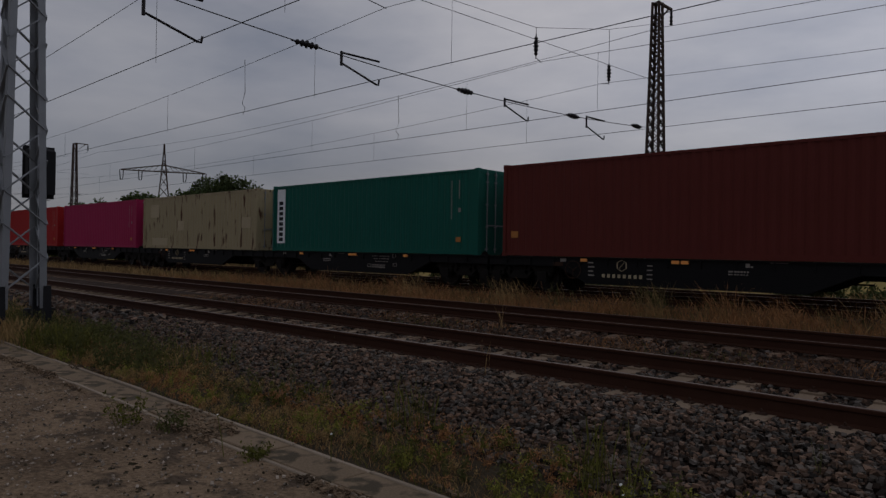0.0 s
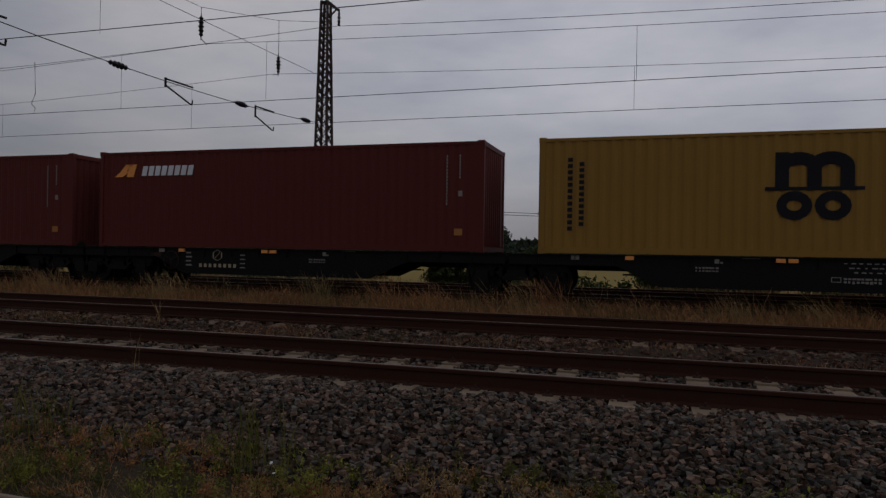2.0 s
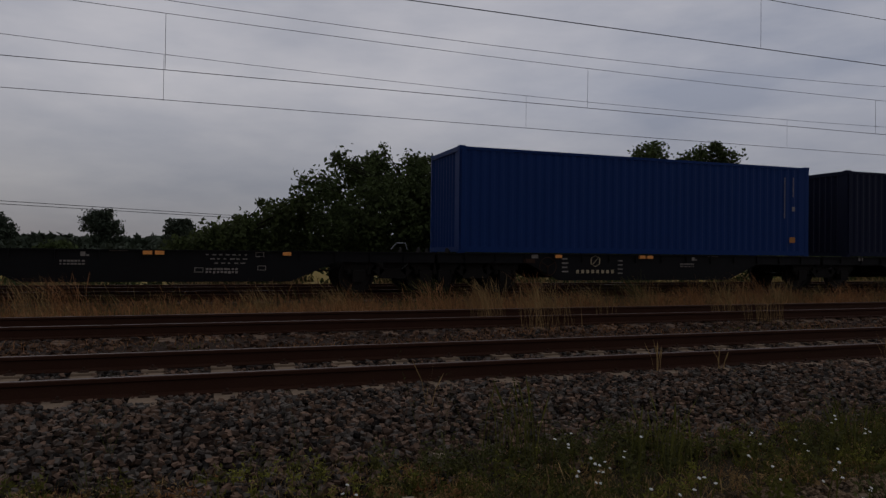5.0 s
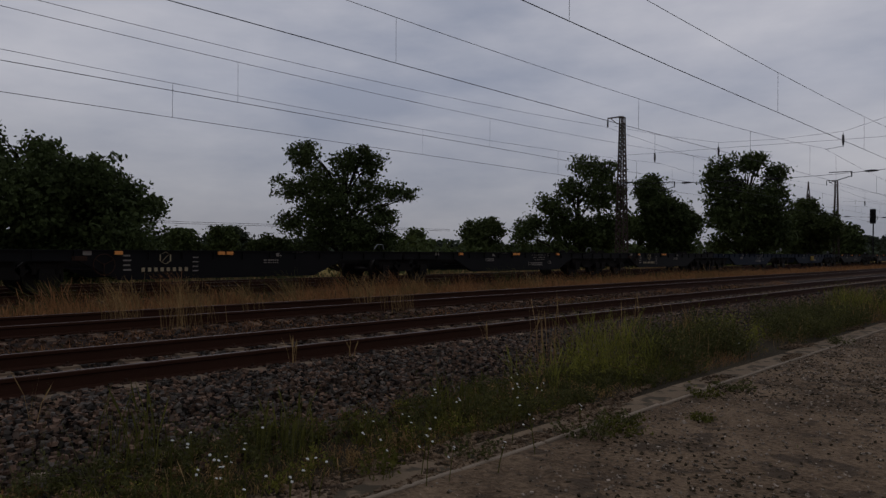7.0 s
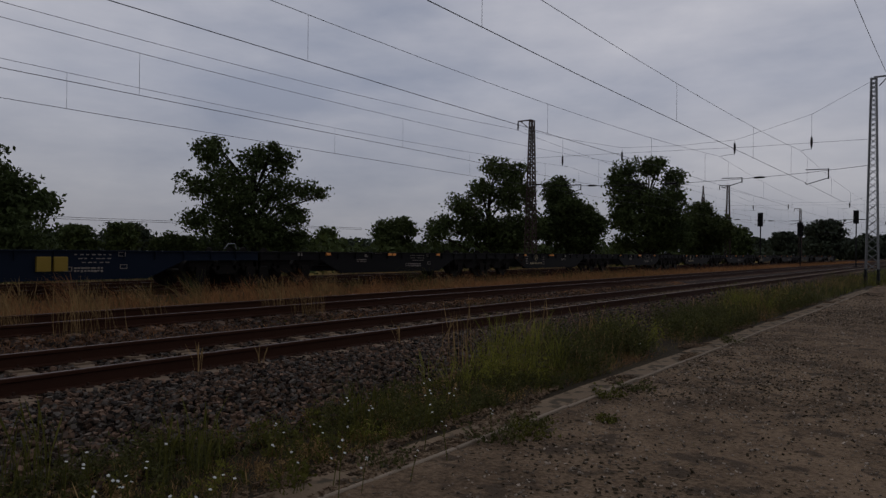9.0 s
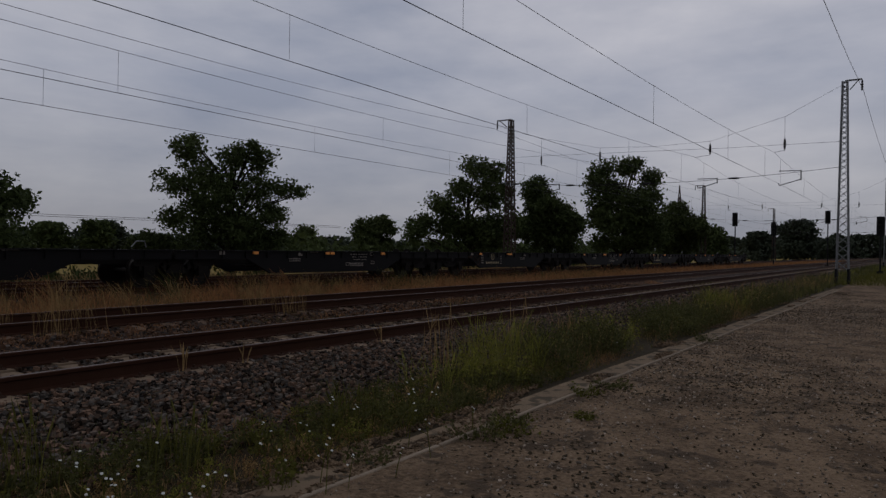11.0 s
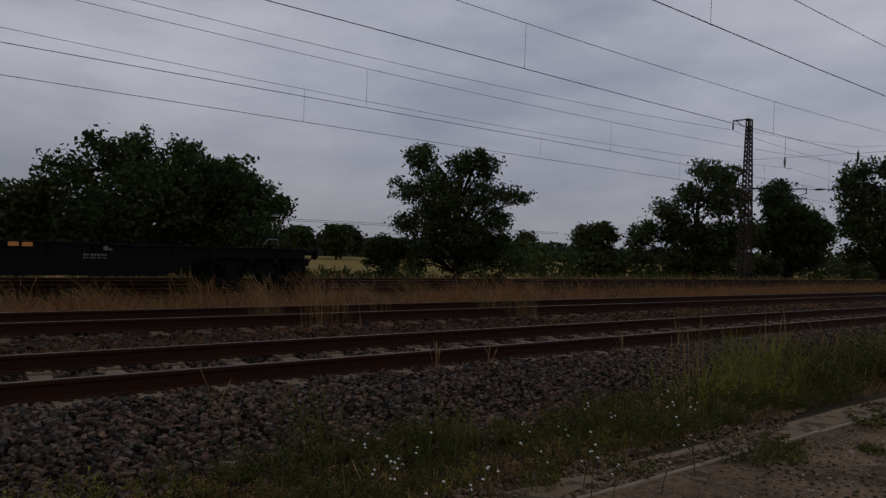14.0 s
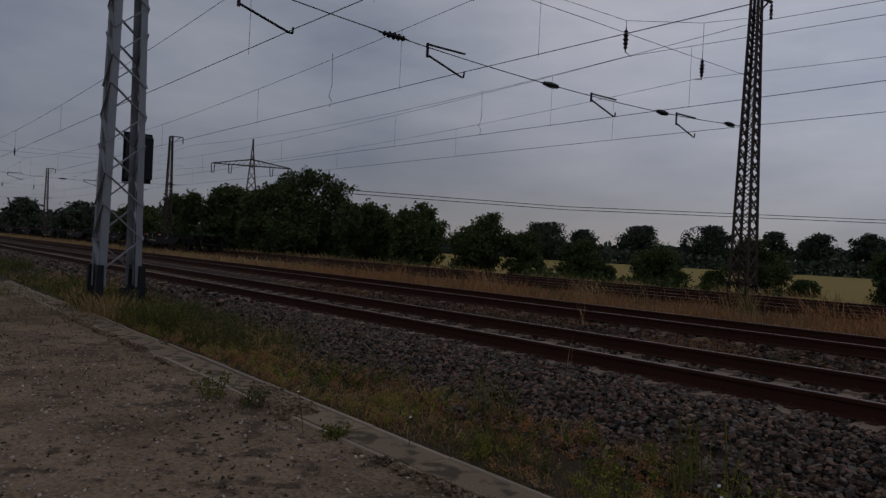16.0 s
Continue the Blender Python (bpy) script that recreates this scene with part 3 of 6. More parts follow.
def container_parts(m):
    """The meshes that all containers of one paint share."""
    w = WID / 2
    out = {"side": corrugated(-L / 2 + 0.12, L / 2 - 0.12, 0.16, HGT - 0.1).data("side_panel", m),
           "front": corrugated(-w + 0.1, w - 0.1, 0.16, HGT - 0.12, 0.045, 0.24).data("front_panel", m)}
    g = Geo()
    g.box(-L / 2 + 0.1, L / 2 - 0.1, -w + 0.02, w - 0.02, HGT - 0.05, HGT - 0.025)
    for i in range(20):
        x = -5.7 + i * 0.6
        g.chamfer(x - 0.13, x + 0.13, -w + 0.12, w - 0.12, HGT - 0.026, HGT - 0.006, 0.015)
    out["roof"] = g.data("roof_panel", m)
    g = Geo()
    g.box(-L / 2 + 0.1, L / 2 - 0.1, -w + 0.05, w - 0.05, 0.1, 0.16)
    for i in range(24):
        x = -5.6 + i * 0.487
        g.box(x - 0.03, x + 0.03, -w + 0.06, w - 0.06, 0.02, 0.1)
    out["floor"] = g.data("floor_panel", m)
    g = Geo()
    g.box(-0.075, 0.075, -0.06, 0.06, 0.1, HGT - 0.1)
    g.box(-0.075, 0.03, 0.06, 0.10, 0.1, HGT - 0.1)
    out["post"] = g.data("corner_post", m)
    g = Geo()
    g.box(-L / 2 + 0.17, L / 2 - 0.17, -0.03, 0.03, HGT - 0.105, HGT - 0.03)
    out["toprail"] = g.data("top_rail", m)
    g = Geo()
    g.box(-L / 2 + 0.17, L / 2 - 0.17, -0.03, 0.03, 0.02, 0.165)
    g.box(-L / 2 + 0.17, L / 2 - 0.17, -0.045, -0.03, 0.02, 0.035)
    out["botrail"] = g.data("bottom_rail", m)
    g = Geo()
    g.box(-0.06, 0.06, -w + 0.16, w - 0.16, 0.02, 0.145)
    out["endrail"] = g.data("end_rail", m)
    g = Geo()
    g.chamfer(-0.09, 0.09, -0.082, 0.082, 0, 0.118, 0.008)
    g.box(-0.035, 0.035, -0.086, -0.08, 0.03, 0.09)
    out["casting"] = g.data("corner_casting", m)
    g = Geo()
    g.box(-0.025, 0.025, -0.535, 0.535, 0.17, HGT - 0.14)
    for z in (0.6, 1.2, 1.8, 2.4):
        g.box(0.024, 0.036, -0.5, 0.5, z - 0.09, z + 0.09)
    out["door"] = g.data("door", m)
    g = Geo()
    g.tube([(0.06, 0, 0.08), (0.06, 0, HGT - 0.06)], 0.018, 8)
    for z in (0.2, 0.95, 1.7, 2.45, 2.72):
        g.box(0.03, 0.085, -0.05, 0.05, z - 0.025, z + 0.025)
    g.box(0.06, 0.085, -0.02, 0.38, 0.98, 1.02)
    out["bar"] = g.data("locking_bar", M_GALV)
    return out


def build_container(p, label, doors=1):
    w = WID / 2
    c = thing("shipping_container", label, "shipping container", "containers on the freight train")
    part("side_panel", p["side"], (), c, at=pose(0, -w + 0.012, 0))
    part("side_panel", p["side"], (), c, at=pose(0, w - 0.012, 0, 0, 0, 180))
    part("front_panel", p["front"], (), c, at=pose(-doors * (L / 2 - 0.03), 0, 0, 0, 0, -90 * doors))
    part("roof_panel", p["roof"], (), c)
    part("floor_panel", p["floor"], (), c)
    for sx in (-1, 1):
        part("end_rail", p["endrail"], (), c, at=pose(sx * (L / 2 - 0.065), 0, 0))
        part("end_rail", p["endrail"], (), c, at=pose(sx * (L / 2 - 0.065), 0, HGT - 0.165))
        for sy in (-1, 1):
            part("corner_post", p["post"], (), c, at=pose(sx * (L / 2 - 0.082), sy * (w - 0.066), 0, 0, 0, 0 if sx > 0 else 180))
            for z in (0.0, HGT - 0.118):
                part("corner_casting", p["casting"], (), c, at=pose(sx * (L / 2 - 0.09), sy * (w - 0.082), z, 0, 0, 0 if sy < 0 else 180))
    for sy in (-1, 1):
        part("top_rail", p["toprail"], (), c, at=pose(0, sy * (w - 0.032), 0))
        part("bottom_rail", p["botrail"], (), c, at=pose(0, sy * (w - 0.032), 0, 0, 0, 0 if sy < 0 else 180))
    for sy in (-1, 1):
        door = part("door", p["door"], (), c, at=pose(doors * (L / 2 - 0.05), sy * 0.545, 0, 0, 0, 0 if doors > 0 else 180))
        for o in (-0.22, 0.22):
            part("locking_bar", p["bar"], (), door, "galvanised locking bar", at=pose(0, o, 0))
    return c


def marking(c, rects, mat, name="marking", label=""):
    """Painted bars on the near side: x from the container's left end, z as a share of its height."""
    g, apart = Geo(), len(rects) <= 14
    for x0, x1, z0, z1, *slant in rects:
        if apart:
            g = Geo()
        s = slant[0] if slant else 0
        a, b, y = x0 - L / 2, x1 - L / 2, -WID / 2 + 0.004
        g.hexa([(a, y, z0 * HGT), (b, y, z0 * HGT), (b, y + 0.006, z0 * HGT), (a, y + 0.006, z0 * HGT),
                (a + s, y, z1 * HGT), (b + s, y, z1 * HGT), (b + s, y + 0.006, z1 * HGT), (a + s, y + 0.006, z1 * HGT)])
        if apart:
            part(name, g, mat, c, label)
    if not apart:
        part(name, g, mat, c, label)["kind"] = "stuff"


def stacked(x0, x1, z0, z1, n, gap=0.25):
    h = (z1 - z0) / n
    return [(x0, x1, z0 + i * h, z0 + (i + 1 - gap) * h) for i in range(n)]


def row_of(x0, x1, z0, z1, n, gap=0.25, slant=0.0):
    h = (x1 - x0) / n
    return [(x0 + i * h, x0 + (i + 1 - gap) * h, z0, z1, slant) for i in range(n)]


def common_marks(c, mat=None, sticker=True, x=11.2):
    marking(c, stacked(x - 0.03, x + 0.005, 0.42, 0.88, 15, 0.25) + stacked(x + 0.32, x + 0.355, 0.66, 0.88, 8, 0.25) + [(x + 0.3, x + 0.41, 0.50, 0.55)],
            mat or M_FAINT, "marking", "rows of small pale lettering bars")
    if sticker:
        marking(c, [(x + 0.2, x + 0.42, 0.15, 0.21)], M_STICKER, "sticker", "orange square sticker")


def build_containers():
    shapes = {k: container_parts(m) for k, m in PAINTS.items()}
    made = {}

    def put(slot, paint_name, label, doors=1):
        c = build_container(shapes[paint_name], label, doors)
        made[slot] = c
        return c

    c = put(-4, "brightred", "scarlet steel shipping container near the train's front")
    common_marks(c)
    c = put(-3, "pink", "magenta-pink steel shipping container on a flat wagon")
    common_marks(c)
    c = put(-2, "cream", "faded cream shipping container with rust and pale patches")
    marking(c, [(0.9, 2.0, 0.6, 0.85), (4.3, 5.0, 0.34, 0.52), (1.2, 3.1, 0.06, 0.2), (10.9, 11.7, 0.36, 0.54)], M_CREAMTEXT, "patch", "paler repainted patch")
    c = put(-1, "teal", "teal green shipping container with a white lettered panel")
    marking(c, [(0.35, 0.95, 0.12, 0.94)], M_WHITE, "panel", "white vertical panel")
    g = Geo()
    for x0, x1, z0, z1 in stacked(0.5, 0.8, 0.15, 0.78, 8, 0.3):
        g.box(x0 - L / 2, x1 - L / 2, -WID / 2 + 0.0005, -WID / 2 + 0.004, z0 * HGT, z1 * HGT)
    part("marking", g, M_BLACKTEXT, c, "dark letter bars on the white panel")
    common_marks(c, x=11.0)
    c = put(0, "maroon", "dark maroon shipping container, plain corrugated sides")
    marking(c, [(0.35, 0.62, 0.2, 0.27)], M_STICKER, "sticker", "orange square sticker")
    for slot in (1, 3, 6):
        c = put(slot, "maroon", "dark maroon shipping container with white vertical letter bars", -1 if slot == 3 else 1)
        bars = []
        for x0, x1, z0, z1 in stacked(0.62, 0.92, 0.31, 0.88, 6, 0.22):
            bars += [(x0, x1, z1 - 0.016, z1), (0.735, 0.805, z0 + 0.012, z1 - 0.016), (x0 + 0.03, x1 - 0.03, z0, z0 + 0.012)]
        marking(c, bars, M_LETTER, "marking", "white vertical letter bars")
        common_marks(c)
    c = put(2, "red", "bright red shipping container with a small white logo")
    marking(c, [(0.5, 0.8, 0.76, 0.88), (0.9, 1.12, 0.76, 0.88), (1.2, 1.28, 0.76, 0.88)], M_WHITE, "logo", "white block logo")
    common_marks(c)
    c = put(4, "maroon", "maroon shipping container with orange and white logo", -1)
    marking(c, [(0.55, 0.85, 0.73, 0.79, 0.25), (0.78, 1.0, 0.79, 0.86, 0.2), (1.0, 1.25, 0.73, 0.86, 0.12)], M_ORANGE, "logo", "orange slanted logo blocks")
    marking(c, row_of(1.55, 3.4, 0.74, 0.84, 8, 0.25, 0.06), M_WHITE, "marking", "white slanted letter bars")
    common_marks(c)

    def black_logo(c, x, s, z0):
        """Two round-topped arches over a bar, with two thick rings below."""
        y, z = -WID / 2 + 0.004, z0 * HGT

        def stroke(pts, w):
            g = Geo()
            for p, q in zip(pts, pts[1:]):
                d = Vector((q[0] - p[0], 0, q[1] - p[1])).normalized() * (w * 0.12)
                g.beam(Vector((p[0], y, p[1])) - d, Vector((q[0], y, q[1])) + d, w, 0.008, up=(0, 1, 0.001))
            part("logo", g, M_BLACKTEXT, c, "large black block logo")

        def bow(cx, cz, rx, rz, a0, a1, n=10):
            return [(cx + rx * math.cos(math.radians(a0 + (a1 - a0) * i / n)), cz + rz * math.sin(math.radians(a0 + (a1 - a0) * i / n))) for i in range(n + 1)]

        cx, t = x - L / 2, 0.36 * s
        stroke([(cx - 0.82 * s, z), (cx - 0.82 * s, z + 0.95 * s)], t)
        for o in (-0.40, 0.42):
            stroke(bow(cx + o * s, z + 0.55 * s, 0.41 * s, 0.26 * s, 165, 0) + [(cx + (o + 0.41) * s, z)], t)
        stroke([(cx - 1.25 * s, z - 0.04 * s), (cx + 1.25 * s, z - 0.04 * s)], 0.10 * s)
        for o in (-0.5, 0.48):
            stroke(bow(cx + o * s, z - 0.52 * s, 0.33 * s, 0.28 * s, 0, 360, 16), 0.26 * s)

    c = put(5, "yellow", "ochre yellow shipping container with a big black logo", -1)
    black_logo(c, 6.2, 0.80, 0.55)
    marking(c, stacked(0.72, 0.84, 0.2, 0.84, 12, 0.35) + stacked(1.0, 1.12, 0.24, 0.8, 11, 0.35), M_BLACKTEXT, "marking", "black vertical letter bars")
    c = put(9, "blue", "strong blue shipping container with a white globe logo")
    marking(c, stacked(0.36, 0.54, 0.24, 0.77, 6, 0.35), M_LETTER, "marking", "white vertical character bars")
    g, prev = Geo(), None
    for i in range(25):
        a = 2 * math.pi * i / 24
        p = (0.2 + 0.72 * math.cos(a), -WID / 2 + 0.004, 1.45 + 0.72 * math.sin(a))
        if prev:
            g.beam(prev, p, 0.07, 0.006)
        prev = p
    part("logo", g, M_WHITE, c, "white ring of a globe logo")
    marking(c, row_of(5.3, 7.3, 0.5, 0.6, 5, 0.2) + row_of(5.5, 7.1, 0.42, 0.47, 8, 0.3) + [(6.2, 6.26, 0.27, 0.4), (6.2, 6.26, 0.63, 0.74)], M_WHITE, "logo", "white letter bars of a logo")
    common_marks(c)
    c = put(10, "maroon", "dark maroon shipping container, plain corrugated sides")
    common_marks(c)
    c = put(12, "blue", "strong blue shipping container on a flat wagon")
    common_marks(c)
    c = put(13, "navy", "dark navy shipping container with an orange sticker")
    common_marks(c, sticker=False)
    marking(c, [(11.4, 11.7, 0.14, 0.245)], M_ORANGE, "sticker", "orange square sticker")
    c = put(14, "rustyellow", "rust-streaked yellow shipping container with a faded black logo", -1)
    black_logo(c, 6.05, 0.5, 0.52)
    marking(c, stacked(0.95, 1.05, 0.22, 0.82, 12, 0.35) + stacked(1.25, 1.35, 0.26, 0.76, 11, 0.35), M_BLACKTEXT, "marking", "worn black vertical letter bars")
    rng = random.Random(9)
    streaks = []
    for i in range(60):
        x, h = rng.uniform(0.3, 11.6), rng.uniform(0.02, 0.1)
        streaks.append((x, x + rng.uniform(0.02, 0.07), 0.06, 0.06 + h))
    for i in range(34):
        x, z = rng.uniform(0.4, 5.2), rng.uniform(0.12, 0.6)
        streaks.append((x, x + rng.uniform(0.012, 0.04), z, z + rng.uniform(0.02, 0.11)))
    streaks += [(12.03, 12.17, 0.05, 0.95), (10.7, 10.74, 0.3, 0.9), (10.9, 11.5, 0.1, 0.13), (11.4, 11.6, 0.16, 0.3)]
    marking(c, streaks, M_RAIL, "rust_streaks", "brown rust runs down the side")
    return made


def bogie_shapes():
    g = Geo()
    for s in (-1, 1):
        for a in (-0.9, 0.9):
            g.chamfer(a - 0.17, a + 0.17, s * 1.0 - 0.09, s * 1.0 + 0.09, 0.30, 0.62, 0.03)
            for o in (-0.25, 0.25):
                g.tube([(a + o, s * 1.0, 0.50), (a + o, s * 1.0, 0.78)], 0.07, 8)
        g.beam((-1.3, s * 1.0, 0.72), (-0.45, s * 1.0, 0.72), 0.12, 0.2)
        g.beam((1.3, s * 1.0, 0.72), (0.45, s * 1.0, 0.72), 0.12, 0.2)
        g.beam((-0.5, s * 1.0, 0.72), (-0.3, s * 1.0, 0.52), 0.12, 0.22)
        g.beam((0.5, s * 1.0, 0.72), (0.3, s * 1.0, 0.52), 0.12, 0.22)
        g.beam((-0.35, s * 1.0, 0.52), (0.35, s * 1.0, 0.52), 0.12, 0.26)
    g.box(-0.25, 0.25, -1.0, 1.0, 0.55, 0.85)
    w = Geo()
    w.tube([(0, -0.85, 0), (0, 0.85, 0)], 0.08, 10)
    for s in (-1, 1):
        w.lathe((0, s * 0.7535, 0), (0, s, 0), [(-0.10, 0.475), (-0.065, 0.485), (-0.06, 0.46), (0.06, 0.455), (0.065, 0.40), (0.02, 0.37), (0.015, 0.14), (0.09, 0.12), (0.09, 0.0)], 28)
    return g.data("bogie_frame", M_BOGIE), w.data("wheelset", M_WHEEL)


def wagon_shapes(paint_mat, odd):
    """One 40-foot platform from its container's left end; the deep side sills stand between the bogies."""
    sills = []
    for s in (-1, 1):
        g, y = Geo(), s * 1.16
        sills.append(g)
        xs = [(-0.55, 0.82), (2.1, 0.82), (3.1, 0.34), (9.0, 0.34), (10.1, 0.82), (12.75, 0.82)]
        for (a, za), (b, zb) in zip(xs, xs[1:]):
            g.hexa([(a, y - 0.012, za), (b, y - 0.012, zb), (b, y + 0.012, zb), (a, y + 0.012, za), (a, y - 0.012, 1.06), (b, y - 0.012, 1.06), (b, y + 0.012, 1.06), (a, y + 0.012, 1.06)])
            g.beam((a, y - 0.05 * s, za), (b, y - 0.05 * s, zb), 0.14, 0.025)
        g.box(-0.55, 12.75, y - 0.07, y + 0.07, 1.055, 1.08)
        for i in range(14):
            x = 0.2 + i * 0.9
            g.box(x - 0.008, x + 0.008, y + s * 0.012, y + s * 0.06, 0.84, 1.055)
    sill = [q.data("side_sill", paint_mat) for q in sills]
    g = Geo()
    for x in (-0.5, 0.1, 2.0, 3.6, 5.2, 6.8, 8.4, 10.2, 12.1, 12.7):
        g.box(x - 0.07, x + 0.07, -1.14, 1.14, 0.82, 1.04)
    g.box(-0.5, 12.7, -0.16, 0.16, 0.66, 1.08)
    g.tube([(3.4, 0.55, 0.66), (5.2, 0.55, 0.66)], 0.19, 12)
    g.box(6.1, 7.0, -0.9, -0.3, 0.45, 0.75)
    g.tube([(2.2, -0.3, 0.58), (10.2, -0.3, 0.58)], 0.025, 6)
    under = g.data("underframe", M_BOGIE)
    g = Geo()
    g.chamfer(-0.10, 0.10, -1.235, -1.175, 0.965, 1.065, 0.02)
    orange = g.data("stacking_bracket", M_ORANGE)
    g = Geo()
    y = -1.186
    if not odd:
        for i in range(8):
            g.box(3.62 + i * 0.165, 3.62 + i * 0.165 + 0.085, y, y + 0.008, 0.53, 0.63)
        for i in range(6):
            a, b = math.radians(60 * i + 30), math.radians(60 * i + 90)
            g.beam((4.24 + 0.16 * math.cos(a), y, 0.88 + 0.16 * math.sin(a)), (4.24 + 0.16 * math.cos(b), y, 0.88 + 0.16 * math.sin(b)), 0.03, 0.008)
        g.beam((4.16, y, 0.80), (4.32, y, 0.96), 0.03, 0.008)
    logo = g.data("marking", M_CREAMTEXT)
    g = Geo()
    rng = random.Random(2 + odd)
    if odd:
        for r in range(3):
            for i in range(7 - r):
                x = 7.0 + i * 0.15 + 0.1 * r
                g.box(x, x + rng.uniform(0.05, 0.12), y, y + 0.008, 0.96 - r * 0.1, 0.985 - r * 0.1)
        for i in range(9):
            x = 7.0 + i * 0.085
            g.box(x, x + rng.uniform(0.04, 0.07), y, y + 0.008, 0.52 + rng.uniform(0, 0.02), 0.58)
            g.box(x, x + rng.uniform(0.04, 0.08), y, y + 0.008, 0.61, 0.65)
        for x, z in ((6.75, 0.55), (8.15, 0.93), (8.2, 0.6)):
            for a, b, c, d in ((0, 0.2, 0, 0.015), (0, 0.2, 0.1, 0.115), (0, 0.015, 0, 0.115), (0.185, 0.2, 0, 0.115)):
                g.box(x + a, x + b, y, y + 0.008, z + c, z + d)
        x0 = 3.9
    else:
        x0 = 7.2
    for i, z in enumerate((0.62, 0.74, 0.86, 0.98)):
        if not odd:
            g.box(3.16, 3.36 - 0.03 * (i % 2), y, y + 0.008, z - 0.06, z - 0.02)
            g.box(5.0, 5.16, y, y + 0.008, z - 0.1, z - 0.07)
    for i in range(7):
        g.box(x0 + i * 0.075, x0 + i * 0.075 + rng.uniform(0.03, 0.06), y, y + 0.008, 0.79, 0.83)
        g.box(x0 + i * 0.075, x0 + i * 0.075 + rng.uniform(0.02, 0.06), y, y + 0.008, 0.725, 0.755)
    g.box(x0 + 0.42, x0 + 0.52, y, y + 0.008, 0.92, 1.02)
    g.box(x0 + 0.54, x0 + 0.6, y, y + 0.008, 0.92, 0.96)
    g.box(x0 + 1.0, x0 + 1.4, y, y + 0.008, 1.04, 1.07)
    g.box(x0 - 5.0 if not odd else 1.0, x0 - 4.8 if not odd else 1.2, y, y + 0.008, 0.95, 1.06)
    white = g.data("marking", M_FAINT)
    g = Geo()
    if not odd:
        prev = None
        for i in range(17):
            a = 2 * math.pi * i / 16
            p = (2.68 + 0.26 * math.cos(a), -1.24, 0.72 + 0.26 * math.sin(a))
            if prev:
                g.tube([prev, p], 0.012, 5)
            prev = p
        for a in (0.5, 2.6, 4.7):
            g.tube([(2.68, -1.24, 0.72), (2.68 + 0.26 * math.cos(a), -1.24, 0.72 + 0.26 * math.sin(a))], 0.010, 5)
        g.tube([(2.68, -1.25, 0.72), (2.68, -1.1, 0.72)], 0.03, 6)
        g.box(1.95, 2.3, -1.2, -1.178, 0.82, 0.93)
    else:
        g.box(12.05, 12.12, -1.22, -1.17, 0.8, 1.12)
    fit_out = g.data("handbrake_wheel", M_CLIP)
    g = Geo()
    for o in (0.0,):
        g.tube([(11.6, -1.0, 1.15), (11.75, -1.0, 1.32), (12.0, -1.0, 1.32), (12.05, -1.0, 1.15)], 0.018, 5)
    hoop = g.data("grab_hoop", M_GALV)
    g = Geo()
    g.tube([(0, 0, 0), (0.42, 0, 0)], 0.09, 10)
    g.lathe((0.42, 0, 0), (1, 0, 0), [(0, 0.10), (0.02, 0.22), (0.05, 0.2), (0.06, 0.0)], 14)
    buffers = g.data("buffer", M_BOGIE)
    g = Geo()
    g.tube([(0, 0, -0.05), (0.3, 0, -0.07), (0.6, 0, -0.05)], 0.05, 8)
    g.tube([(0.0, -0.35, -0.05), (0.2, -0.35, -0.35), (0.5, -0.3, -0.4), (0.72, -0.25, -0.1)], 0.022, 6)
    g.box(-0.06, 0.0, -1.15, 1.15, -0.2, 0.08)
    coupling = g.data("coupling", M_BOGIE)
    return dict(sill=sill, under=under, orange=orange, logo=logo, white=white, fit=fit_out, hoop=hoop, buffers=buffers, coupling=coupling)


